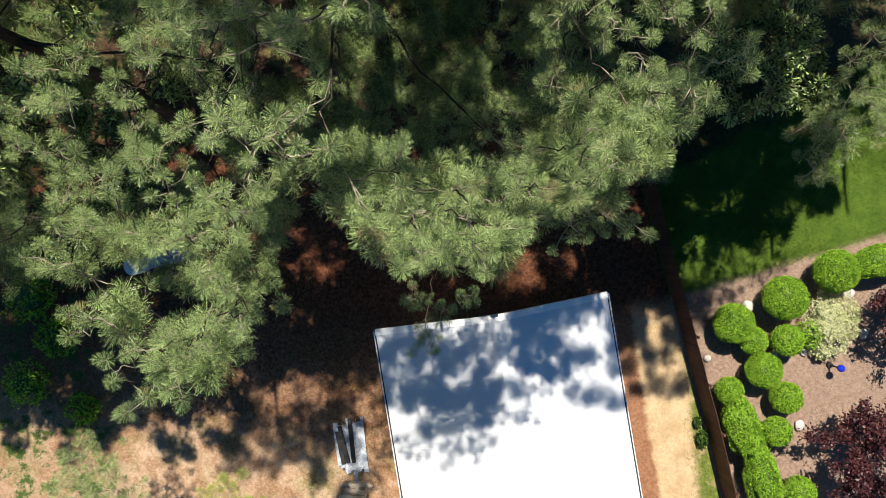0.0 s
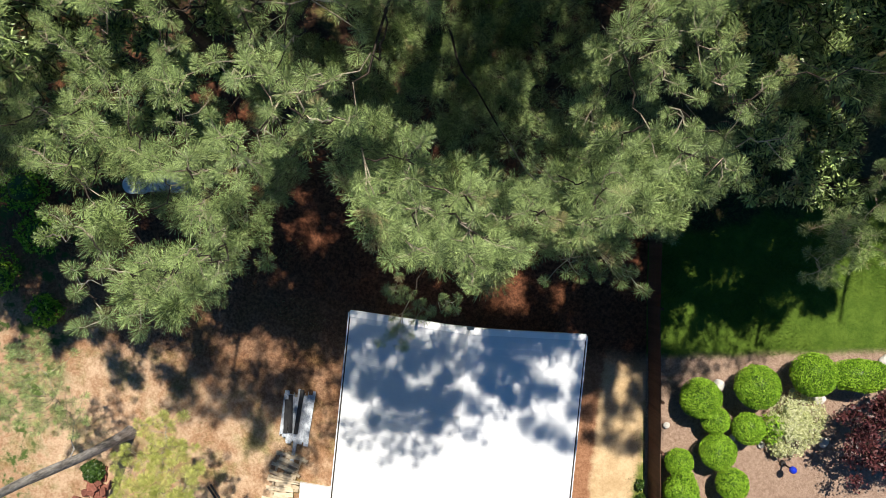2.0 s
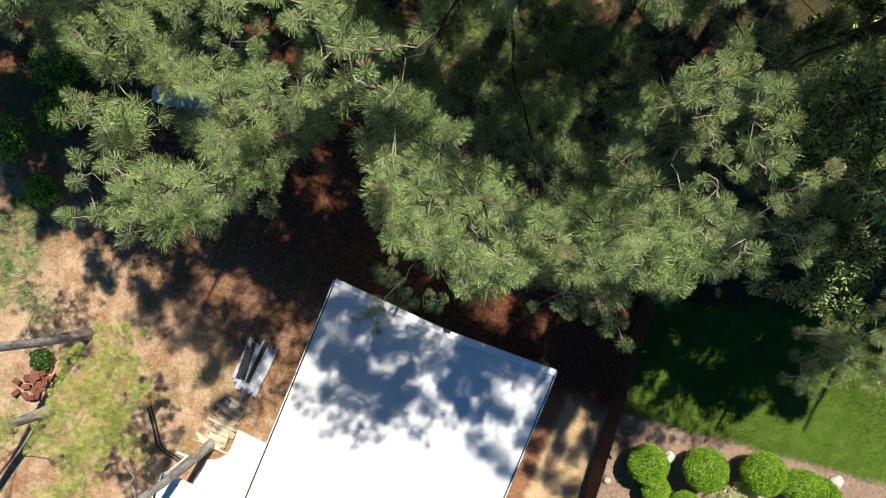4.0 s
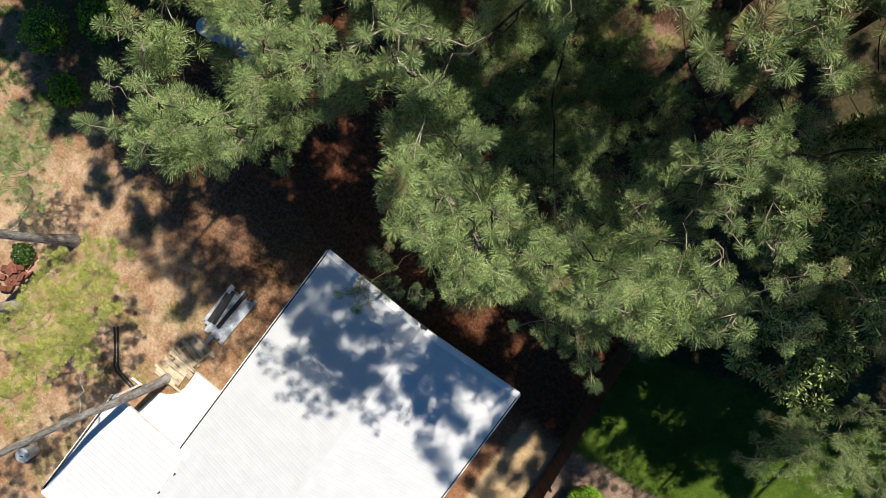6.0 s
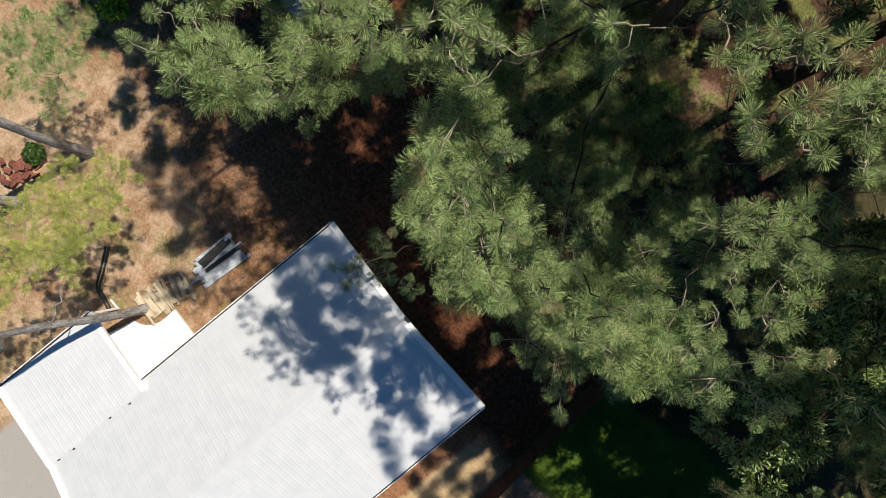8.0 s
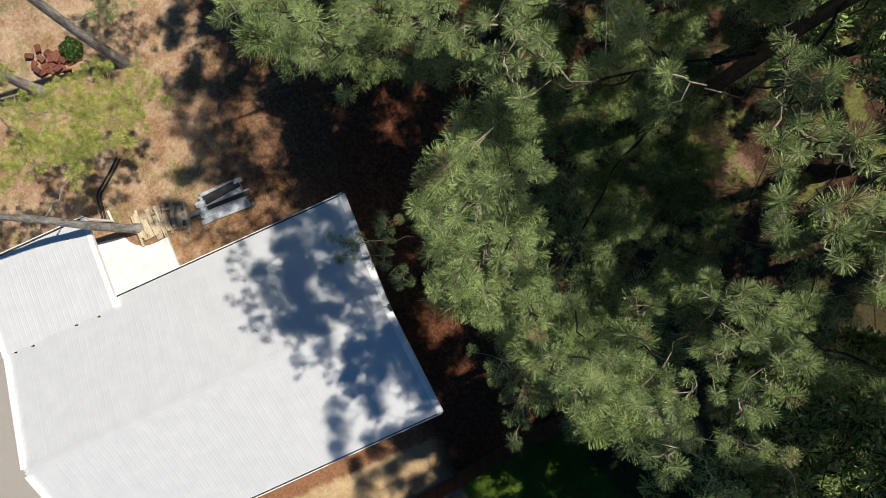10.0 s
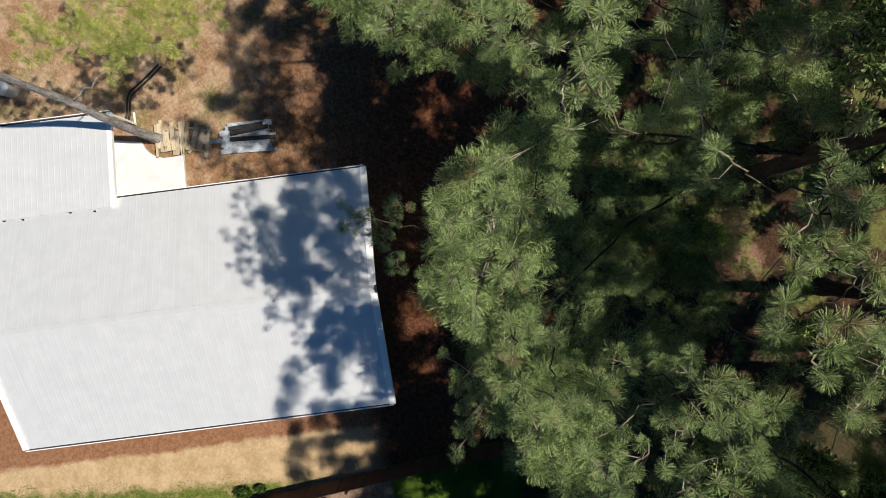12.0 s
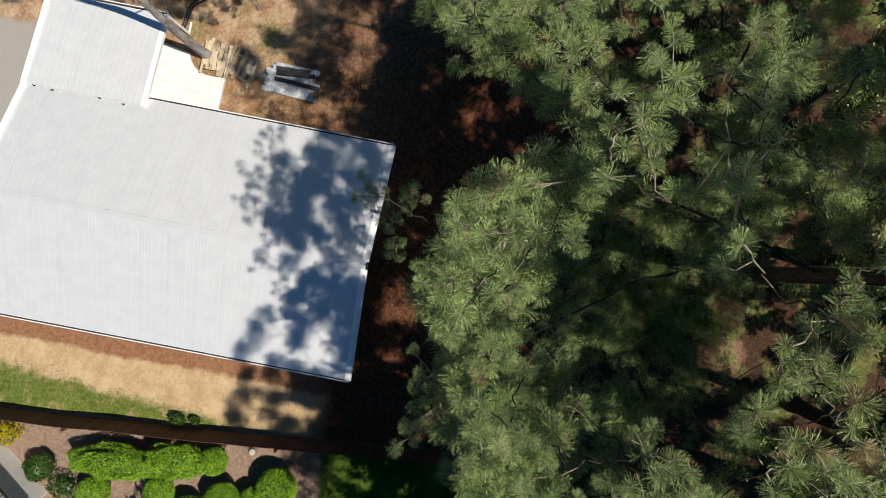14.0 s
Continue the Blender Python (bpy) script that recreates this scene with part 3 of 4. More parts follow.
def pine(label, base, height, radius, limbs, bark=BARK, needles=NEEDLES, lean=(0, 0), fill=0, fill_zone=(7, 15.5), fill_reach=5.0, fill_count=72, fill_width=0.0040, crown_top=0, under=(), count=270, length=0.185, width=0.0018, group="pines"):
    """limbs: rows of a pad's x, y, z and spread. under: the same with a count of tufts, hidden and out-of-view shade
    boughs among them. fill: how many shaded boughs grow below them.
    """
    tree = thing("pine_tree", label, "tree", group, at=(*base, 0))
    foot = np.array((*base, 0.0))
    z = np.linspace(-0.15, height, 26)
    path = np.stack([lean[0] * z / height + 0.05 * np.sin(z * 0.7), lean[1] * z / height + 0.05 * np.cos(z * 0.5), z], 1)
    verts, faces = tubes([(path, radius, 0.05)], 14)
    flare = 1 + 0.5 * np.exp(-np.clip(verts[:, 2], 0, None) / 0.25)
    verts[:, :2] *= flare[:, None]
    verts[:, :2] *= 1 + 0.06 * np.sin(verts[:, 2:] * 9 + 5 * np.arctan2(verts[:, 1:2], verts[:, :1]))
    smooth(shown("trunk", from_arrays("trunk", verts, faces), bark, tree))
    rows = [(*r, 0, True) for r in limbs] + [(x + RNG.normal() * 0.13, y + RNG.normal() * 0.13, *r, False) for x, y, *r in under]
    tries = 0
    while len(rows) < len(limbs) + len(under) + fill and tries < fill * 12:
        tries += 1
        turn, reach, zz = RNG.uniform(0, 2 * np.pi), fill_reach * RNG.uniform(0.05, 1.0) ** 0.6, RNG.uniform(*fill_zone)
        x, y = base[0] + reach * np.cos(turn), base[1] + reach * np.sin(turn)
        if clear(x, y, zz):
            rows.append((x, y, zz, RNG.uniform(0.5, 0.85), 24, False))
    # crown top, added unseen above and behind the grove's open middle to shade it
    made = 0
    while made < crown_top:
        turn, reach, zz = RNG.uniform(0, 2 * np.pi), 4.6 * RNG.uniform(0.05, 1.0) ** 0.6, RNG.uniform(height - 4.2, height - 0.6)
        x, y = base[0] + reach * np.cos(turn), base[1] + reach * np.sin(turn)
        open_below = all(math.hypot(x + 0.03 * zz - a, y - 0.51 * zz - b) > r + 0.7 for a, b, r in GLADES)
        if open_below and math.hypot(x, y) > 0.72 * (27 - zz) + 1.3 and y - 0.51 * (zz - 18) > (5.7 if x > -3 else 4.4):
            rows.append((x, y, zz, 1.1, 26, None))
            made += 1
    groups = {True: [], False: [], None: []}
    grown, taken = [], []
    for x, y, zz, spread, tufts, top in rows:
        tip = np.array((x, y, zz)) - foot
        reach = math.hypot(tip[0], tip[1])
        at = min(height - 0.5, max(1.5, zz - 0.42 * reach - 1.0))
        root, thick = np.array([np.interp(at, z, path[:, k]) for k in range(3)]), 0.019 + 0.0022 * reach
        # a limb close beside an earlier one forks from it
        near = [p for other in grown for p in other[len(other) // 2:-2] if p[2] < tip[2] + 0.3]
        if near:
            near.sort(key=lambda p: np.linalg.norm(tip - p))
            fork = near[0]
            if np.linalg.norm(tip - fork) < 0.8 * reach:
                root, thick = fork, 0.013
        lines, c, a = bough(root, tip, spread, thick, int(tufts), taken if top else None)
        grown.append(lines[0][0])
        sides = 4 if top else 3
        v, f = tubes(lines, sides)
        branch = smooth(shown("branch", from_arrays("branch", v, f), bark, tree))
        branch.data.materials.append(TWIG)
        branch.data.polygons.foreach_set("material_index", (np.arange(len(f)) >= (len(lines[0][0]) - 1) * sides * 0.55).astype(np.int32))
        groups[top].append((c, a))
    for top, some in groups.items():
        if some:
            c, a = (np.concatenate(k) for k in zip(*some))
            v, f = tuft_needles(c, a, *((count, length, width) if top else (fill_count, 0.26, fill_width) if top is False else (20, 0.27, 0.030)))
            shown("crown" if top else "lower_crown" if top is False else "crown_top", from_arrays("crown", v, f), needles, tree, "long green needle tufts")
    return tree


# pads of shoots at the limbs' ends: x, y, z, spread
CENTRE_LOW = [
    (-1.19, 0.6, 17.6, 0.37), (-0.88, 1.4, 16.6, 0.29), (-0.85, 0.8, 17.4, 0.28), (0.1, 0.85, 17.3, 0.34), (0.5, 0.65, 17.2, 0.3), (-0.48, 0.51, 17.8, 0.5), (-0.49, -0.1, 17.6, 0.5), (0.14, 0.28, 17.7, 0.55), (0.42, -0.25, 17.3, 0.39),
    (0.81, 0.29, 17.5, 0.33), (0.91, 0.91, 17.2, 0.39), (1.34, 0.8, 17.0, 0.46), (2.19, 1.14, 17.6, 0.37), (1.84, 0.91, 17.2, 0.42), (2.04, 1.66, 16.8, 0.44),
    (0.99, 1.6, 16.4, 0.28), (3.44, 0.54, 13.0, 0.6), (2.55, 0.5, 12.8, 0.58), (1.9, 0.62, 13.0, 0.42), (3.9, 0.31, 13.2, 0.28),
]
CENTRE_HIGH = [
    (-0.17, 3.7, 19.3, 0.37), (-0.37, 4.05, 19.3, 0.35), (0.11, 4.27, 19.5, 0.36), (0.24, 4.68, 19.5, 0.28), (0.62, 3.83, 19.6, 0.36), (0.51, 3.6, 19.2, 0.31),
    (1.01, 3.97, 19.2, 0.26), (0.69, 4.45, 19.4, 0.3), (1.2, 4.77, 19.0, 0.36), (0.73, 5.05, 19.2, 0.36), (1.61, 4.65, 18.8, 0.33), (-0.9, 3.91, 19.5, 0.26),
    (-0.48, 3.97, 19.5, 0.31), (-0.05, 3.78, 19.4, 0.26), (-0.78, 4.26, 19.5, 0.28), (-0.11, 4.39, 19.5, 0.31), (-1.24, 2.79, 19.4, 0.21), (-2.05, 2.65, 19.0, 0.25),
    (-2.81, 3.11, 18.5, 0.24), (-2.6, 4.12, 18.6, 0.31), (-1.53, 4.32, 19.0, 0.23),
]
EAST = [
    (1.45, 3.3, 17.0, 0.35), (1.68, 3.47, 18.0, 0.54), (1.95, 4.2, 17.5, 0.39), (2.23, 3.25, 17.4, 0.46), (2.43, 3.83, 17.6, 0.47), (2.95, 3.79, 17.4, 0.35),
    (2.74, 2.74, 17.2, 0.54), (3.15, 3.36, 17.2, 0.47), (2.6, 2.41, 16.4, 0.44), (2.32, 2.3, 15.8, 0.43), (2.93, 2.05, 17.4, 0.45), (3.56, 2.14, 17.4, 0.33),
    (4.52, 3.0, 16.6, 0.31), (3.85, 3.15, 17.0, 0.35), (4.17, 4.01, 16.4, 0.32), (2.96, 4.65, 16.8, 0.34), (2.45, 5.41, 16.4, 0.35), (1.78, 2.9, 14.8, 0.45),
    (2.01, 2.34, 14.6, 0.46),
]
WEST_NEAR = [
    (-2.11, 2.7, 18.6, 0.32), (-2.79, 3.15, 18.0, 0.34), (-3.43, 3.08, 18.0, 0.41), (-1.52, 3.1, 18.2, 0.31), (-3.66, 2.45, 17.4, 0.25), (-2.93, 2.21, 17.4, 0.27),
    (-3.45, 1.97, 17.4, 0.3), (-1.80, 1.42, 19.7, 0.30), (-2.20, 1.19, 19.6, 0.33), (-1.65, 1.05, 19.7, 0.32), (-1.41, 1.13, 19.6, 0.24), (-2.52, 1.43, 19.3, 0.27),
    (-2.83, 1.15, 17.6, 0.28), (-2.75, 0.91, 17.2, 0.21), (-3.62, 1.61, 17.4, 0.38), (-3.38, 0.76, 17.6, 0.4), (-3.21, 0.37, 17.4, 0.38), (-3.73, 0.14, 17.2, 0.39),
    (-3.13, 0.62, 16.6, 0.31), (-3.64, -0.44, 17.0, 0.35), (-3.33, -0.62, 16.8, 0.29), (-3.29, -1.3, 16.8, 0.22), (-3.79, -1.11, 16.6, 0.31),
]
WEST_FRONT = [
    (-4.09, -1.68, 16.6, 0.34), (-4.35, -1.42, 16.6, 0.31), (-4.7, -1.56, 16.8, 0.35), (-5.15, -1.89, 16.8, 0.34), (-4.8, -2.34, 16.8, 0.35), (-4.35, -2.02, 16.6, 0.33),
    (-5.86, -1.09, 16.4, 0.32), (-6.04, -1.38, 16.4, 0.21), (-5.55, -0.78, 16.4, 0.25), (-4.53, 0.1, 16.8, 0.39), (-4.27, 0.49, 16.6, 0.4), (-5.1, 0.19, 16.4, 0.35),
    (-6.83, -0.22, 16.0, 0.42), (-6.38, 0.06, 16.2, 0.41), (-5.88, 0.28, 16.2, 0.41), (-7.1, 0.47, 16.0, 0.38),
]
WEST_BACK = [
    (-5.49, 1.01, 16.6, 0.45), (-6.1, 1.45, 16.6, 0.45), (-6.89, 1.56, 16.4, 0.44), (-4.6, 1.26, 17.0, 0.43), (-4.35, 0.86, 16.8, 0.35), (-5.81, 2.91, 16.8, 0.49),
    (-5.86, 2.23, 17.0, 0.4), (-5.02, 2.35, 17.0, 0.41), (-6.62, 2.75, 16.6, 0.39), (-4.51, 2.83, 17.2, 0.39), (-4.09, 3.18, 17.6, 0.39), (-4.9, 3.31, 17.0, 0.35),
    (-6.71, 2.19, 16.6, 0.36), (-4.96, 1.92, 16.6, 0.4), (-6.45, 0.84, 16.0, 0.42), (-4.83, 3.43, 17.0, 0.46), (-4.16, 3.43, 17.0, 0.38), (-4.16, 3.94, 17.4, 0.35),
    (-3.76, 3.41, 16.5, 0.37), (-4.79, 2.89, 16.4, 0.37), (-4.55, 4.42, 17.2, 0.39), (-3.86, 4.56, 17.0, 0.33),
]
# under includes hidden and out-of-view boughs that keep sun off the roof
pine("tall pine with a dark trunk and open whorls of needles", (-2.0, 6.4), 23.2, 0.30, CENTRE_LOW + CENTRE_HIGH, fill=70, fill_reach=6.4, fill_zone=(3, 9.5), crown_top=90,
     under=[(-3.1 + 0.55 * i, y, z + 0.2 * math.sin(3 * i), 0.7, 15) for y, z, n, m in ((0.5, 12.0, 3, 9), (1.15, 12.5, 1, 9), (1.8, 12.9, 0, 4)) for i in range(n, m)]
     + [(-1.0 + 0.5 * i, y, z + 0.2 * math.sin(3 * i), 0.5, 18) for y, z in ((-0.05, 14.2), (0.55, 14.6)) for i in range(5)]
     + [(-1.75, 1.1, 15.5, 0.4, 15), (-1.6, 0.6, 15.2, 0.4, 15), (-2.1, 1.3, 15.8, 0.4, 15), (-1.3, 0.3, 16.2, 0.35, 12)]
     + [(-1.2 + 0.5 * i, y, z, 0.42, 14) for y, z in ((0.0, 15.6), (0.9, 15.8), (1.25, 14.8)) for i in range(5)]
     + [(-3.3 + 0.55 * i, y, 22.0 + 0.3 * math.sin(5 * i + y), 0.5, 17) for y, n in ((4.4, 4), (5.1, 5), (5.8, 4)) for i in range(n)] + [(-2.1 + 0.5 * math.sin(3 * i), 5.8, 9.0 + 0.9 * i, 0.5, 14) for i in range(4)] + [(-0.8 + 0.55 * i, 4.15, 22.0 + 0.2 * math.sin(4 * i), 0.42, 16) for i in range(5)]
     + [(-3.6 + 0.8 * i, y + 0.3 * math.sin(4 * i), z + 0.5 * math.sin(7 * i), 1.2, 34) for y, z in ((4.0, 6.6), (5.3, 5.6), (6.8, 5.8), (8.2, 6.2)) for i in range(7)])
# under rows are added to shade the slope; the last lie out of view
pine("pine with broad pale green needle tufts over the litter", (-7.6, 3.6), 21.0, 0.28, WEST_NEAR + WEST_FRONT + WEST_BACK, fill=95, fill_reach=6.4, fill_zone=(5, 14.0), crown_top=50,
     under=[(-4.7 - 0.62 * i, -1.15 - 1.5 * math.sin(0.52 * i), 11 + 0.7 * math.sin(4 * i), 1.15, 44) for i in range(4)
     ] + [(-5.0 - 0.75 * i, -0.1 - 0.9 * math.sin(0.6 * i), 11.6 + 0.6 * math.sin(3 * i), 0.9, 30) for i in range(2)
     ] + [(x, y, z - 1.3, 0.4, 14) for x, y, z, _ in WEST_FRONT] + [(-7.5 - 0.6 * i, y, 16.8 + 0.3 * math.sin(4 * i + y), 0.6, 18) for y in (-0.2, 0.7, 1.6) for i in range(4)])
# under rows near z 18 and up are added unseen, shading roof and strip
pine("tall pine with dense sunlit needle tufts", (4.6, 7.6), 23.4, 0.28, EAST, fill=80, fill_reach=6.6, fill_zone=(3, 13.2), crown_top=90,
     under=[(2.0 + 0.6 * i, y, z + 0.2 * math.sin(3 * i), 0.8, 24) for y, z, n in ((1.0, 11.8, 2), (1.8, 12.4, 3), (2.5, 12.8, 4), (3.1, 13.0, 5)) for i in range(n)]
     + [(2.3 + 0.5 * i, y, z, 0.45, 20) for y, z, n in ((1.0, 14.0, 2), (1.7, 15.0, 3), (2.4, 15.2, 4)) for i in range(n)] + [(5.15, y, 20.5, 0.5, 22) for y in (5.2, 6.0, 6.7)]
     + [(3.95 + 0.55 * i, y, 21.0 + 0.3 * math.sin(5 * i + y), 0.48, 18) for y in (3.9, 5.1) for i in range(4)]
     + [(5.9 + 0.75 * i, y, 18.2 + 0.3 * math.sin(4 * i + y), 0.55, 26) for y in (3.9, 4.7, 5.5) for i in range(5)] + [(4.4 + 0.4 * math.sin(3 * i), 6.9, 9.5 + 0.9 * i, 0.55, 16) for i in range(6)])
pine("smaller pale pine beside the lawn", (12.2, 5.6), 12.0, 0.16, [
    (10.28, 3.87, 10.0, 0.63), (9.96, 2.93, 9.6, 0.55), (10.81, 2.89, 9.6, 0.58), (9.75, 2.37, 9.2, 0.47), (10.0, 4.57, 10.0, 0.56), (9.57, 3.29, 9.0, 0.48),
    (10.3, 5.14, 10.4, 0.55), (9.38, 2.08, 9.5, 0.65), (9.41, 3.02, 10.0, 0.63), (10.44, 3.59, 10.2, 0.7), (10.85, 4.51, 10.4, 0.7), (11.6, 3.6, 9.6, 0.7), (12.4, 4.4, 10.0, 0.7),
], count=190, length=0.22, width=0.0026)
pine("slender young pine in the shade of taller ones", (-0.5, -0.4), 8.6, 0.09, [
    (-0.8, -2.6, 8.0, 0.6), (-0.2, -1.9, 7.4, 0.55), (0.4, -1.5, 7.0, 0.55), (-1.3, -1.6, 6.4, 0.55), (0.6, -0.4, 8.0, 0.55), (-0.6, 0.5, 8.4, 0.55),
], count=200, length=0.2, width=0.003)
# pines added beyond the view's edge to keep sun off the woodland floor
pine("added far pine, mostly out of view, shading the woods", (-4.5, 13.0), 20.0, 0.26, [(-3.0, 8.4, 16.6, 0.9), (-5.4, 8.6, 17.0, 0.9)], fill=110, fill_zone=(7, 20), fill_reach=5.5, fill_count=22, fill_width=0.024)
pine("added far pine, mostly out of view, shading the open floor", (4.0, 15.0), 20.0, 0.26, [(2.0, 9.4, 16.6, 0.9), (4.4, 9.0, 17.0, 0.9)], fill=100, fill_zone=(7, 20), fill_reach=6.0, fill_count=22, fill_width=0.024)
pine("unseen tall pine added to shade the woodland floor", (0.9, 14.6), 22.0, 0.28, [], fill=110, fill_zone=(13, 20.5), fill_reach=4.8, fill_count=22, fill_width=0.024)
for x, y in ((-3.5, 18.0), (3.0, 20.0), (-9.5, 17.0), (9.0, 16.5)):
    pine("unseen far pine added to shade deep woodland ground", (x, y), 20.0, 0.26, [], fill=70, fill_zone=(6, 19), fill_reach=5.0, fill_count=22, fill_width=0.024)
pine("pine at the edge of the woods", (10.5, 9.0), 18.5, 0.24, [(8.0, 5.6, 13.5, 0.9), (9.6, 5.6, 12.5, 0.9)], under=[(7.9 + 0.6 * i, y, 8.5 + 0.4 * math.sin(4 * i + y), 0.6, 20) for y in (4.0, 4.9, 5.8) for i in range(4)], fill=300, fill_zone=(5, 16.5), fill_reach=5.8, fill_count=22, fill_width=0.024)
# pines added mostly out of view so that slope, woods and lawn lie shaded
pine("added pine, mostly out of view, shading the green undergrowth", (-13.0, 3.5), 19.5, 0.25, [(-9.5, 1.0, 13.5, 0.9), (-11.0, -1.0, 12.0, 0.8)], under=[(-10.8 - 0.9 * i, y, 14.0 + 0.4 * math.sin(3 * i), 1.1, 36) for y in (0.8, 1.9, 3.0) for i in range(9)], fill=240, fill_zone=(6, 17), fill_reach=6.2, fill_count=22, fill_width=0.024)
pine("unseen far pine added to shade the back woods", (-10.5, 11.0), 20.0, 0.25, [], fill=90, fill_zone=(8, 19), fill_reach=6.0, fill_count=22, fill_width=0.024)
pine("unseen far pine added to shade the lawn", (15.0, 10.5), 18.0, 0.25, [], fill=110, fill_zone=(6, 17), fill_reach=5.8, fill_count=22, fill_width=0.024)
pine("unseen pine added to shade the end of the slope", (-17.5, 1.5), 18.5, 0.25, [], fill=150, fill_zone=(6, 17), fill_reach=5.5, fill_count=22, fill_width=0.024)
# pads above z 11, mostly out of view, are added to shade the bin
pine("leaning grey pine trunk beside the patio with young lime needles", (-3.86, -11.40), 13.8, 0.175, [
    (-5.3, -9.2, 8.2, 0.98), (-6.0, -8.4, 7.4, 0.98), (-6.7, -9.4, 7.2, 1.1), (-5.4, -10.6, 7.8, 1.1), (-5.3, -11.3, 8.2, 0.98),
    (-6.6, -8.0, 6.6, 0.9), (-5.6, -9.6, 6.8, 0.9), (-6.9, -10.4, 7.0, 1.1), (-7.4, -8.8, 6.6, 0.98), (-7.0, -7.5, 6.2, 0.9), (-6.2, -8.9, 7.4, 0.98),
    (-5.4, -10.6, 12.4, 1.1), (-4.2, -12.4, 13.2, 1.1), (-6.0, -11.6, 12.0, 1.1), (-5.2, -12.6, 11.6, 0.98), (-6.6, -12.8, 12.2, 1.1),
], bark=GREY_BARK, needles=LIME_NEEDLES, lean=(-0.22, -0.2), count=210, length=0.195, width=0.0034)
pine("grey pine on the bare slope", (-10.3, -10.35), 15.0, 0.20, [
    (-10.9, -7.8, 6.2, 1.3), (-11.5, -6.8, 6.0, 1.3), (-12.0, -8.2, 5.8, 1.3), (-10.4, -8.4, 5.0, 0.9), (-11.6, -12.5, 13, 1.1), (-12.0, -10.0, 13.6, 1.1), (-9.6, -12.6, 14, 1.1),
], bark=GREY_BARK, lean=(-0.4, 0.7), count=190, length=0.2, width=0.003)
pine("grey pine beside the brick heap", (-10.0, -13.75), 15.0, 0.20, [
    (-8.4, -11.6, 6.5, 0.77), (-10.6, -16.0, 13.6, 1.1), (-8.4, -15.6, 13, 1.1), (-12.0, -14.6, 14, 1.1),
], bark=GREY_BARK, needles=LIME_NEEDLES, lean=(-0.4, 0.9), count=190, length=0.2, width=0.003)


# ---- shrubs ----
def leaf_cloud(points, normals, size, flatness=0.6):
    n = len(points)
    up = unit(normals * flatness + RNG.normal(size=(n, 3)) * (1 - flatness * 0.5))
    a = unit(np.cross(up, RNG.normal(size=(n, 3))))
    b = np.cross(up, a)
    s = size * RNG.uniform(0.7, 1.25, (n, 1))
    verts = np.stack([points - a * s, points - b * s * 0.5, points + a * s, points + b * s * 0.5], 1).reshape(-1, 3)
    return verts, np.arange(4 * n).reshape(-1, 4)


def shell(n, radii, rough, seed):
    d = unit(RNG.normal(size=(n, 3)))
    d[:, 2] = np.abs(d[:, 2]) * np.where(RNG.random(n) < 0.75, 1, -0.6)
    d = unit(d)
    lump = np.array([noise.noise(Vector(p * 2.2 + seed)) + 0.5 * noise.noise(Vector(p * 5.5 + seed)) for p in d])
    r = (1 + rough * lump)[:, None] * RNG.uniform(0.90, 1.03, (n, 1))
    return d * r * np.array(radii), d


def shrub(name, label, at, radii, material, leaves=1500, size=0.045, rough=0.10, group="", turn=0.0, category="shrub", lift=0.0):
    x, y = at
    bush = thing(name, label, category, group, at=(x, y, 0))
    bush.rotation_euler = (0, 0, radians(turn))
    p, d = shell(leaves, radii, rough, x * 3.1 + y)
    middle = radii[2] * 0.95 + lift
    p[:, 2] += middle
    v, f = leaf_cloud(p, d, size)
    shown("foliage", from_arrays("foliage", v, f), material, bush)
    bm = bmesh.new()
    # filler core: darker green in BOX_LEAF shrubs stands for shade between leaves
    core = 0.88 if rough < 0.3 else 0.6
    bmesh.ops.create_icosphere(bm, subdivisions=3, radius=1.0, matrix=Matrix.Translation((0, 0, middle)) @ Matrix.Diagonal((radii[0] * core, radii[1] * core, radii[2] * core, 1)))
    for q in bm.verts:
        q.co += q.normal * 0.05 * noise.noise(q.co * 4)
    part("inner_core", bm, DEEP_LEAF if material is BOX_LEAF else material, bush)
    bm = bmesh.new()
    bmesh.ops.create_cone(bm, cap_ends=True, segments=8, radius1=0.05, radius2=0.03, depth=middle + 0.1, matrix=Matrix.Translation((0, 0, middle / 2 - 0.1)))
    part("stem", bm, TWIG, bush)
    return bush


BALLS = [(14.79, -0.94, 0.90), (12.84, -1.96, 0.90), (10.88, -2.97, 0.84), (11.73, -3.68, 0.58), (13.02, -3.63, 0.66), (12.08, -4.80, 0.74),
         (12.98, -5.87, 0.66), (12.62, -7.20, 0.62), (13.50, -9.55, 0.66), (10.80, -5.62, 0.58)]
for x, y, r in BALLS:
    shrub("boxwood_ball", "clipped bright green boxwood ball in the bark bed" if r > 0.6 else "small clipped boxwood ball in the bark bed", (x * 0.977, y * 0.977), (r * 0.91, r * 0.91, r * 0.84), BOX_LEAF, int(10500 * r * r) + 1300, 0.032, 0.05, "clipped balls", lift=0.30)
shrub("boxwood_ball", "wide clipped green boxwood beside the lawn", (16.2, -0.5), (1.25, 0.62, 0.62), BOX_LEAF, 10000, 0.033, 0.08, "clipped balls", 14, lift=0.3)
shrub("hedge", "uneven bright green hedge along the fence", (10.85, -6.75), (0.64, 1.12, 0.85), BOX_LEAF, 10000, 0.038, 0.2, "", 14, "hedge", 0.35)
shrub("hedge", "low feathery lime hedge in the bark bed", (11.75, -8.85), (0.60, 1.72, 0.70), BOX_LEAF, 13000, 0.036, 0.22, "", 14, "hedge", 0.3)
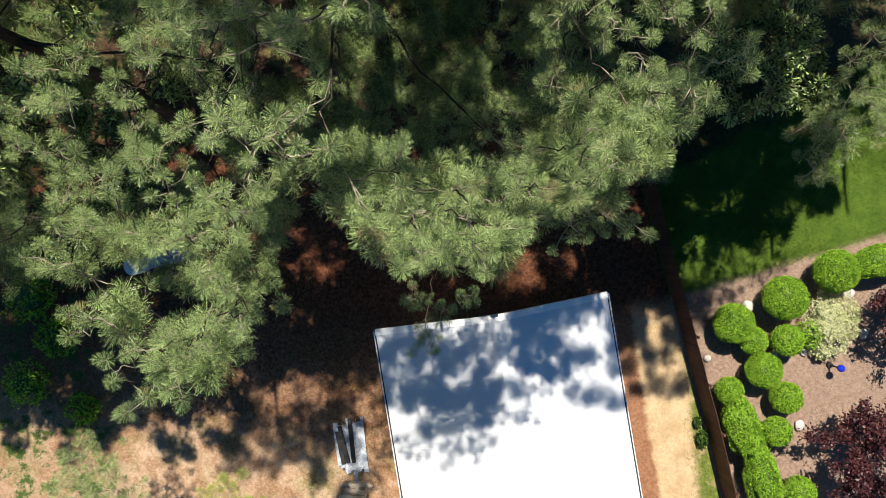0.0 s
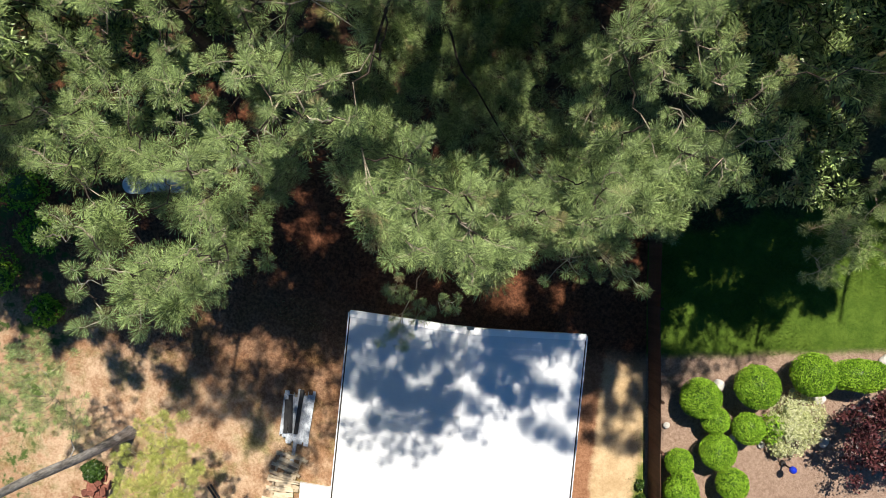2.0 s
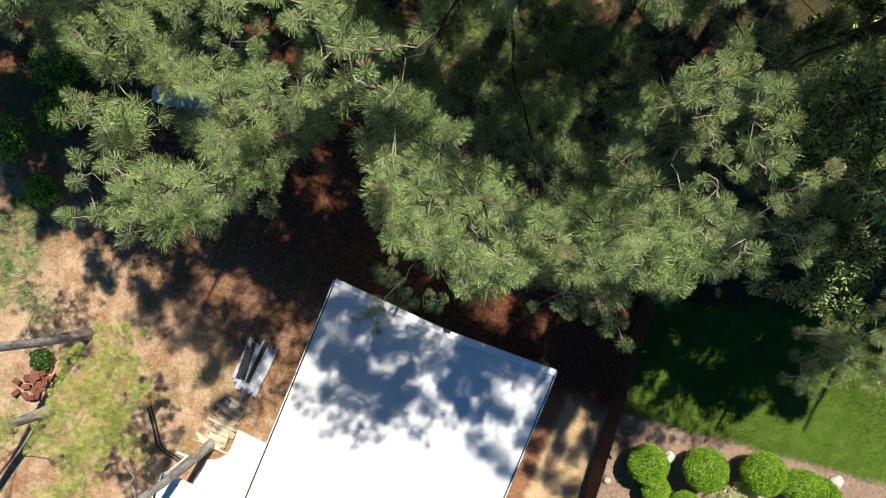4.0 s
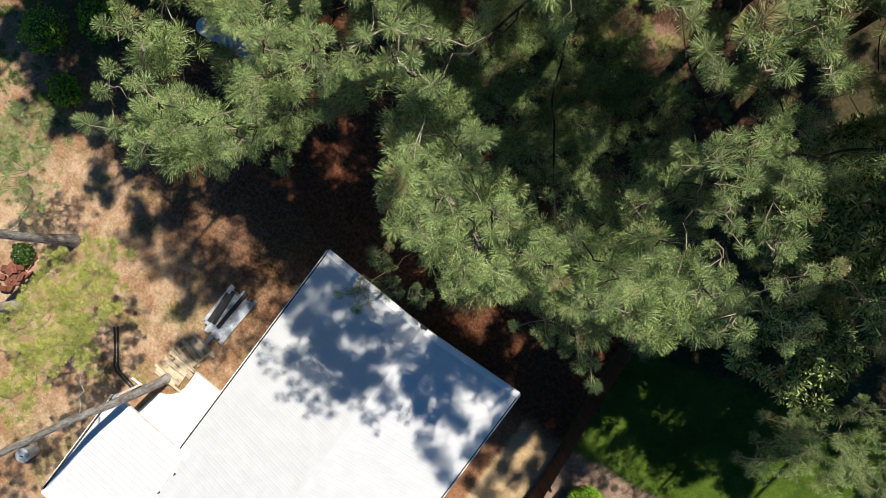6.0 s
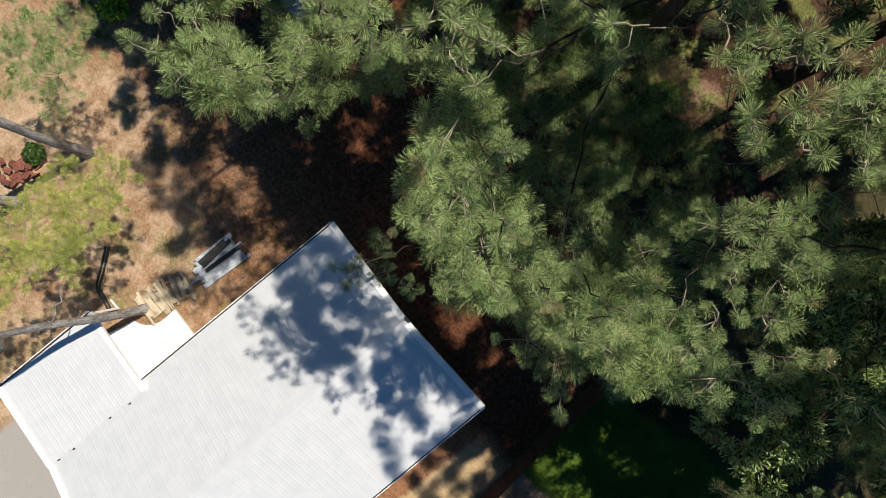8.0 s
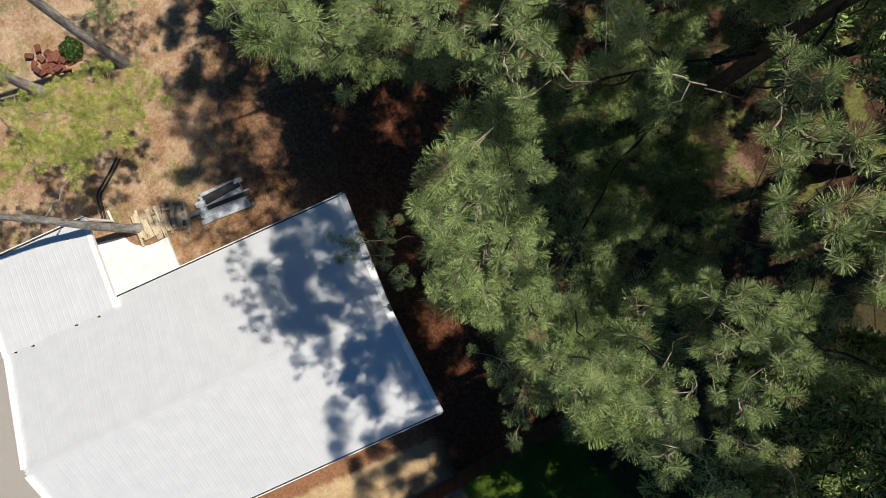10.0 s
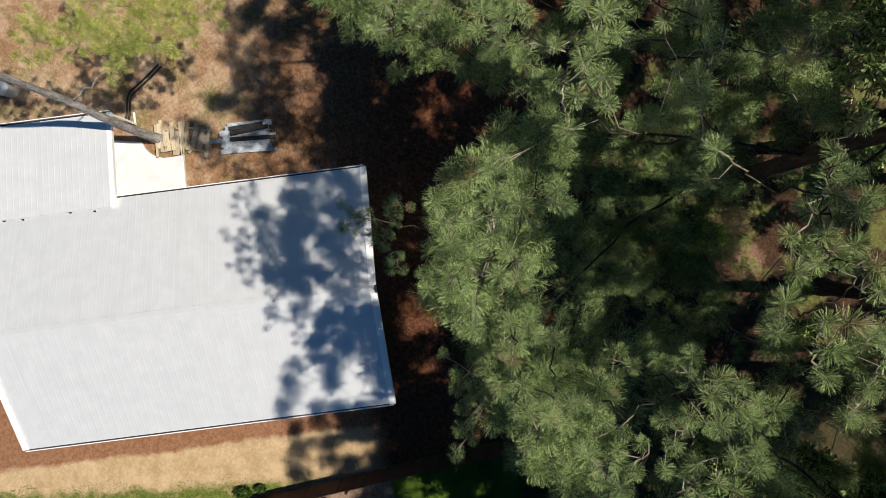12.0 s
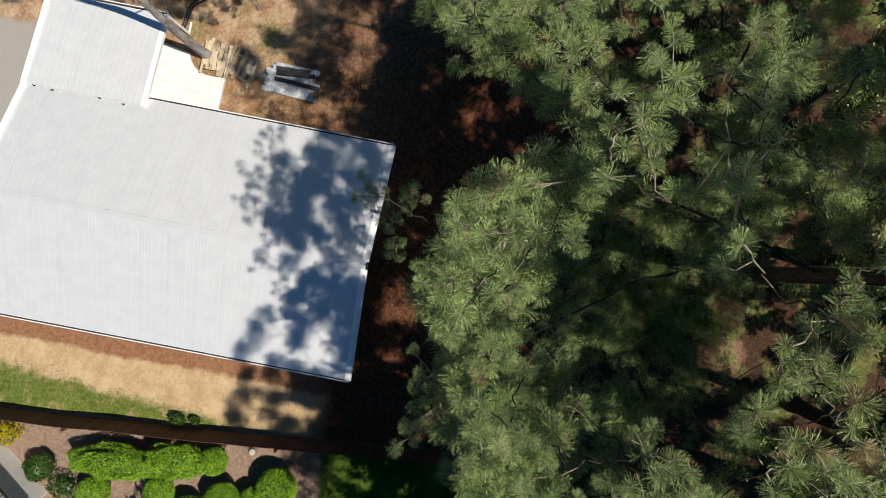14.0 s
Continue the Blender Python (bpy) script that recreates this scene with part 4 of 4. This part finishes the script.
shrub("pale_shrub", "loose pale variegated shrub", (14.6, -2.85), (0.95, 1.1, 0.5), PALE_LEAF, 8000, 0.042, 0.45)
shrub("pale_shrub", "small loose pale variegated shrub", (14.30, -4.05), (0.38, 0.36, 0.3), PALE_LEAF, 500, 0.055, 0.45)
shrub("green_shrub", "loose mid green shrub between clipped balls", (13.75, -3.35), (0.5, 0.55, 0.45), BOX_LEAF, 1000, 0.05, 0.35)
shrub("yellow_shrub", "bright yellow flowering shrub", (12.35, -13.45), (0.5, 0.6, 0.5), YELLOW_LEAF, 1000, 0.05, 0.3)
shrub("green_shrub", "round dark green shrub by the grey roof", (13.15, -11.7), (0.55, 0.55, 0.55), DEEP_LEAF, 1100, 0.05, 0.2)
shrub("green_shrub", "loose olive shrub by the grey roof", (13.6, -10.6), (0.5, 0.6, 0.4), DEEP_LEAF, 800, 0.05, 0.4)
shrub("fence_weed", "small dark weed against the fence", (9.74, -7.5), (0.2, 0.32, 0.22), DEEP_LEAF, 450, 0.05, 0.5)
shrub("fence_weed", "small dark weed against the fence", (9.57, -6.85), (0.14, 0.2, 0.18), DEEP_LEAF, 300, 0.05, 0.5)
for i, (x, y, r) in enumerate(((-16.8, -5.4, 0.9), (-15.6, -3.6, 0.8), (-16.6, -2.0, 1.0), (-14.6, -6.4, 0.6), (-0.9, 10.2, 0.6), (-3.6, 9.2, 0.7), (-11.2, -12.0, 0.42))):
    shrub("undergrowth", "leafy green undergrowth on the woodland floor", (x, y), (r, r * 0.9, r * 0.5), DEEP_LEAF if i > 4 else BOX_LEAF, 900, 0.07, 0.5, "undergrowth")


def maple(at, height, radius, seed):
    x, y = at
    tree = thing("maple_tree", "purple-leaved ornamental maple in the bark bed", "tree", "maples", at=(x, y, 0))
    rng = np.random.default_rng(seed)
    lines, points = [(np.array([(0, 0, -0.1), (0.04, 0.02, 0.6), (0.0, 0.05, 1.2)]), 0.10, 0.07)], []
    for i in range(16):
        a, reach = i * 2.399, radius * rng.uniform(0.35, 1.0)
        end = np.array([np.cos(a) * reach, np.sin(a) * reach, height * rng.uniform(0.55, 0.98) * (1 - 0.25 * (reach / radius) ** 2)])
        mid = np.array([end[0] * 0.4, end[1] * 0.4, (1.2 + end[2]) / 2 + 0.2])
        lines.append((np.array([(0, 0, 1.1), mid, end]), 0.045, 0.012))
        for _ in range(6):
            c = end + rng.normal(size=3) * np.array([0.32, 0.32, 0.14]) * radius * 0.6
            lines.append((np.array([mid * 0.3 + end * 0.7, (c + end) / 2, c]), 0.012, 0.005))
            points.append(c + rng.normal(size=(120, 3)) * np.array([0.16, 0.16, 0.08]))
    v, f = tubes(lines, 6)
    smooth(shown("trunk", from_arrays("trunk", v, f), BARK, tree))
    p = np.concatenate(points)
    v, f = leaf_cloud(p, np.tile((0, 0, 1.0), (len(p), 1)), 0.07)
    shown("crown", from_arrays("crown", v, f), MAPLE_LEAF, tree, "dark purple leaves")


maple((15.3, -7.4), 3.2, 1.9, 3)
maple((17.5, -2.1), 3.2, 1.6, 4)


# ---- grass: blades on the lawn, the strip and the slope ----
def blades(name, label, n, where, keep, height, material):
    p = RNG.uniform(0, 1, (n, 2)) * np.array([where[1] - where[0], where[3] - where[2]]) + np.array([where[0], where[2]])
    lump = np.array([noise.noise(Vector((x * 0.9, y * 0.9, 2))) for x, y in p])
    p = p[keep(p[:, 0], p[:, 1], lump)]
    n = len(p)
    base = np.c_[p, np.full(n, -0.08)]
    turn = RNG.uniform(0, 2 * np.pi, n)
    side = np.c_[np.cos(turn), np.sin(turn), np.zeros(n)] * 0.007
    tip = base + np.c_[RNG.normal(size=(n, 2)) * 0.05, RNG.uniform(0.6, 1.2, n) * height + 0.06]
    v = np.stack([base - side, base + side, tip], 1).reshape(-1, 3)
    tagged(shown(name, from_arrays(name, v, np.arange(len(v)).reshape(-1, 3)), material), label, "grass", kind="stuff")


blades("lawn_grass", "short mown green lawn grass", 90000, (8, 19, -2.5, 7), lambda x, y, l: (0.958 * y - 0.285 * x + 4.42 + 0.2 * l > 0.05) & (0.9687 * x + 0.2481 * y > 8.0), 0.06, GRASS)
blades("strip_grass", "patchy green grass along the fence", 26000, (7.5, 13, -19, 0),
       lambda x, y, l: (0.9687 * x + 0.2481 * y < 7.7) & (0.9866 * x + 0.1632 * y + 0.075 * (0.1632 * x - 0.9866 * y) > 8.62 - 0.7 * l), 0.08, GRASS)
blades("slope_grass", "sparse dry grass on the bare slope", 30000, (-19, -4, -18, -1), lambda x, y, l: l > 0.18, 0.09, STRAW_GRASS)


# ---- building leftovers beside the patio ----
def lumber_pile(at, turn, boards, seed, label):
    pile = thing("lumber_pile", label, "lumber", "lumber piles", at=(*at, 0))
    pile.rotation_euler = (0, 0, radians(turn))
    rng = random.Random(seed)
    for i in range(3):
        bm = bmesh.new()
        box(bm, (-0.4 + 0.4 * i, 0, 0.02), (0.09, 0.95, 0.09), 0, 0.006)
        part("bearer", bm, LUMBER, pile)
    for i in range(boards):
        layer = i // 4
        bm = bmesh.new()
        box(bm, (rng.uniform(-0.22, 0.22), -0.40 + 0.25 * (i % 4) + rng.uniform(-0.07, 0.07), 0.085 + 0.045 * layer), (rng.uniform(0.45, 1.15), rng.uniform(0.09, 0.17), 0.04), rng.uniform(-14, 14), 0.004)
        part("plank", bm, LUMBER, pile)
    for y in (-0.50, 0.44):
        bm = bmesh.new()
        box(bm, (0.05, y, 0.25), (1.25, 0.085, 0.04), rng.uniform(-8, 8), 0.004)
        part("plank", bm, LUMBER, pile)


lumber_pile((-3.85, -10.85), 8, 13, 1, "stack of short raw pine planks on bearers")
lumber_pile((-3.88, -9.80), -6, 14, 2, "loose stack of raw pine boards beside zinc offcuts")


def offcuts():
    heap = thing("offcut_heap", "heap of grey zinc roof offcuts and black strips on the litter", "metal scrap", at=(-4.02, -7.85, 0))
    heap.rotation_euler = (0, 0, radians(100))
    heap.scale = (1.1, 1.1, 1.0)
    rng = random.Random(9)
    for i in range(11):
        bm = bmesh.new()
        y = -0.46 + 0.09 * i + rng.uniform(-0.03, 0.03)
        long, wide = rng.uniform(1.5, 2.1), rng.uniform(0.09, 0.22)
        box(bm, (rng.uniform(-0.12, 0.12), y, 0.12 + 0.020 * (i % 5)), (long, wide, 0.012), rng.uniform(-4, 4), 0.002)
        box(bm, (rng.uniform(-0.12, 0.12), y + wide / 2, 0.13 + 0.020 * (i % 5)), (long * 0.95, 0.02, 0.03), rng.uniform(-2, 2), 0.002)
        part("zinc_strip", bm, ZINC, heap)
    for y, x, long, turn in ((0.24, 0.1, 1.35, 4), (0.38, 0.0, 1.2, 2), (-0.06, 0.2, 1.6, -4)):
        bm = bmesh.new()
        box(bm, (x, y, 0.255), (long, 0.15, 0.06), turn, 0.012)
        part("black_strip", bm, BLACK_PLASTIC, heap, "black plastic strip")
    bm = bmesh.new()
    box(bm, (-1.25, 0.02, 0.16), (1.0, 0.12, 0.05), -6, 0.006)
    part("zinc_strip", bm, ZINC, heap)
    for x in (-0.7, 0.7):
        bm = bmesh.new()
        box(bm, (x, 0, 0.03), (0.10, 0.9, 0.12), 0, 0.006)
        part("bearer", bm, LUMBER, heap)


offcuts()


def drain_pipe():
    pts = np.array([(-4.31, -12.59), (-4.9, -12.56), (-5.4, -12.56), (-5.62, -12.46), (-5.85, -12.22), (-6.25, -11.82), (-6.7, -11.42)])
    lines = []
    for shift in (-0.05, 0.06):
        fine = np.array([[np.interp(t, np.arange(7), pts[:, 0]) + shift * 0.7, np.interp(t, np.arange(7), pts[:, 1]) + shift, 0.03] for t in np.linspace(0, 6, 60)])
        lines.append((fine, 0.042, 0.042))
    v, f = tubes(lines, 8)
    tagged(smooth(shown("drain_pipe", from_arrays("drain_pipe", v, f), BLACK_PLASTIC)), "bent black drain pipes lying on the litter", "pipe")


drain_pipe()


def bin_(at, radius, height, label):
    can = thing("rubbish_bin", label, "bin", at=(*at, 0))
    bm = bmesh.new()
    bmesh.ops.create_cone(bm, cap_ends=True, segments=28, radius1=radius * 0.82, radius2=radius * 0.95, depth=height, matrix=Matrix.Translation((0, 0, height / 2 - 0.04)))
    part("body", bm, BIN_GREY, can)
    bm = bmesh.new()
    bmesh.ops.create_cone(bm, cap_ends=True, segments=28, radius1=radius, radius2=radius, depth=0.05, matrix=Matrix.Translation((0, 0, height - 0.02)))
    bmesh.ops.create_cone(bm, cap_ends=True, segments=28, radius1=radius * 0.92, radius2=radius * 0.3, depth=0.06, matrix=Matrix.Translation((0, 0, height + 0.035)))
    lid = part("lid", bm, BIN_GREY, can)
    bm = bmesh.new()
    box(bm, (0, 0, height + 0.09), (0.16, 0.03, 0.03), 30, 0.008)
    part("handle", bm, BLACK_PLASTIC, lid)


bin_((-5.45, -17.1), 0.27, 0.7, "pale grey lidded bin on the litter by the wing")
bin_((-12.35, -0.75), 0.36, 0.9, "pale grey lidded bin under the pines")


def shed():
    hut = thing("shed", "low grey shed half hidden under the pines", "shed", at=(-11.2, -0.3, 0))
    hut.rotation_euler = (0, 0, radians(14))
    bm = bmesh.new()
    box(bm, (0, 0, 0.65), (1.5, 0.7, 1.4), 0, 0.01)
    part("wall", bm, SIDING, hut)
    bm = bmesh.new()
    box(bm, (0, 0, 1.42), (1.75, 0.95, 0.05), 0, 0.008, 6)
    part("roof", bm, ZINC, hut)


shed()


def gazing_ball():
    ball = thing("gazing_ball", "glossy blue gazing ball on a slim dark stand", "garden ornament", at=(14.78, -4.63, 0))
    bm = bmesh.new()
    for z, r0, r1, d in ((0.0, 0.13, 0.10, 0.12), (0.34, 0.035, 0.03, 0.6), (0.64, 0.04, 0.09, 0.05)):
        bmesh.ops.create_cone(bm, cap_ends=True, segments=20, radius1=r0, radius2=r1, depth=d, matrix=Matrix.Translation((0, 0, z)))
    part("pedestal", bm, BLACK_PLASTIC, ball)
    bm = bmesh.new()
    bmesh.ops.create_uvsphere(bm, u_segments=28, v_segments=18, radius=0.14, matrix=Matrix.Translation((0, 0, 0.785)))
    smooth(part("globe", bm, BLUE_GLASS, ball))


gazing_ball()


def stones():
    rng = random.Random(4)
    for x, y, r in ((15.47, -1.83, 0.22), (10.33, -5.57, 0.16), (11.55, -2.35, 0.24), (12.6, -4.2, 0.15), (13.6, -7.0, 0.2), (16.1, -3.4, 0.2), (13.75, -4.15, 0.13), (17.6, 0.3, 0.25), (10.0, -4.4, 0.13)):
        bm = bmesh.new()
        bmesh.ops.create_icosphere(bm, subdivisions=3, radius=r)
        for v in bm.verts:
            v.co *= 1 + 0.35 * noise.noise(v.co * 4 + Vector((x, y, 0)))
            v.co.z *= 0.5
        ob = smooth(part("garden_stone", bm, STONE))
        ob.location = (x, y, r * 0.15)
        ob.rotation_euler = (0, 0, rng.uniform(0, 6))
        tagged(ob, "pale rounded stone in the bark bed", "stone", "garden stones")


stones()


def bricks():
    heap = thing("brick_heap", "loose heap of dark red clay blocks on the slope", "bricks", at=(-10.95, -12.95, 0))
    rng = random.Random(8)
    bm = bmesh.new()
    box(bm, (0, 0, 0), (0.30, 0.20, 0.09), 0, 0.008)
    mesh = bpy.data.meshes.new("brick")
    bm.to_mesh(mesh)
    bm.free()
    mesh.materials.append(BRICK)
    for i in range(34):
        ob = new("brick", mesh)
        ob.parent = heap
        ob.location = (rng.gauss(0, 0.24), rng.gauss(0, 0.40), 0.0 + 0.08 * (i // 10) + rng.uniform(-0.01, 0.02))
        ob.rotation_euler = (rng.uniform(-0.25, 0.25), rng.uniform(-0.25, 0.25), rng.uniform(0, 6.3))


bricks()


# ---- the neighbour's grey roof ----
def neighbour():
    hut = thing("garden_house", "small neighbouring garden house with a grey boarded roof", "house", at=(14.2, -13.2, 0))
    hut.rotation_euler = (0, 0, radians(61))
    bm = bmesh.new()
    box(bm, (0, 0, 1.0), (3.4, 1.7, 2.2), 0, 0.01)
    part("wall", bm, SIDING, hut)
    bm = bmesh.new()
    box(bm, (0, 0, 2.12), (3.9, 2.3, 0.10), 0, 0.01, 5)
    part("roof", bm, DARK_GAP, hut, "dark roof edge")
    rng = random.Random(3)
    for c in range(11):
        bm = bmesh.new()
        box(bm, (-1.95 + 0.36 * c + 0.18, 0, 2.19 + rng.uniform(0, 0.004)), (0.315, 2.36, 0.03), 0, 0.004, 5)
        part("roof_board", bm, SHINGLE, hut)
    for y in (-1.19, 1.19):
        bm = bmesh.new()
        box(bm, (0, y, 2.17 + y * math.tan(radians(5))), (4.0, 0.05, 0.12), 0, 0.006)
        part("edge_board", bm, DARK_GAP, hut, "black roof edge")


neighbour()
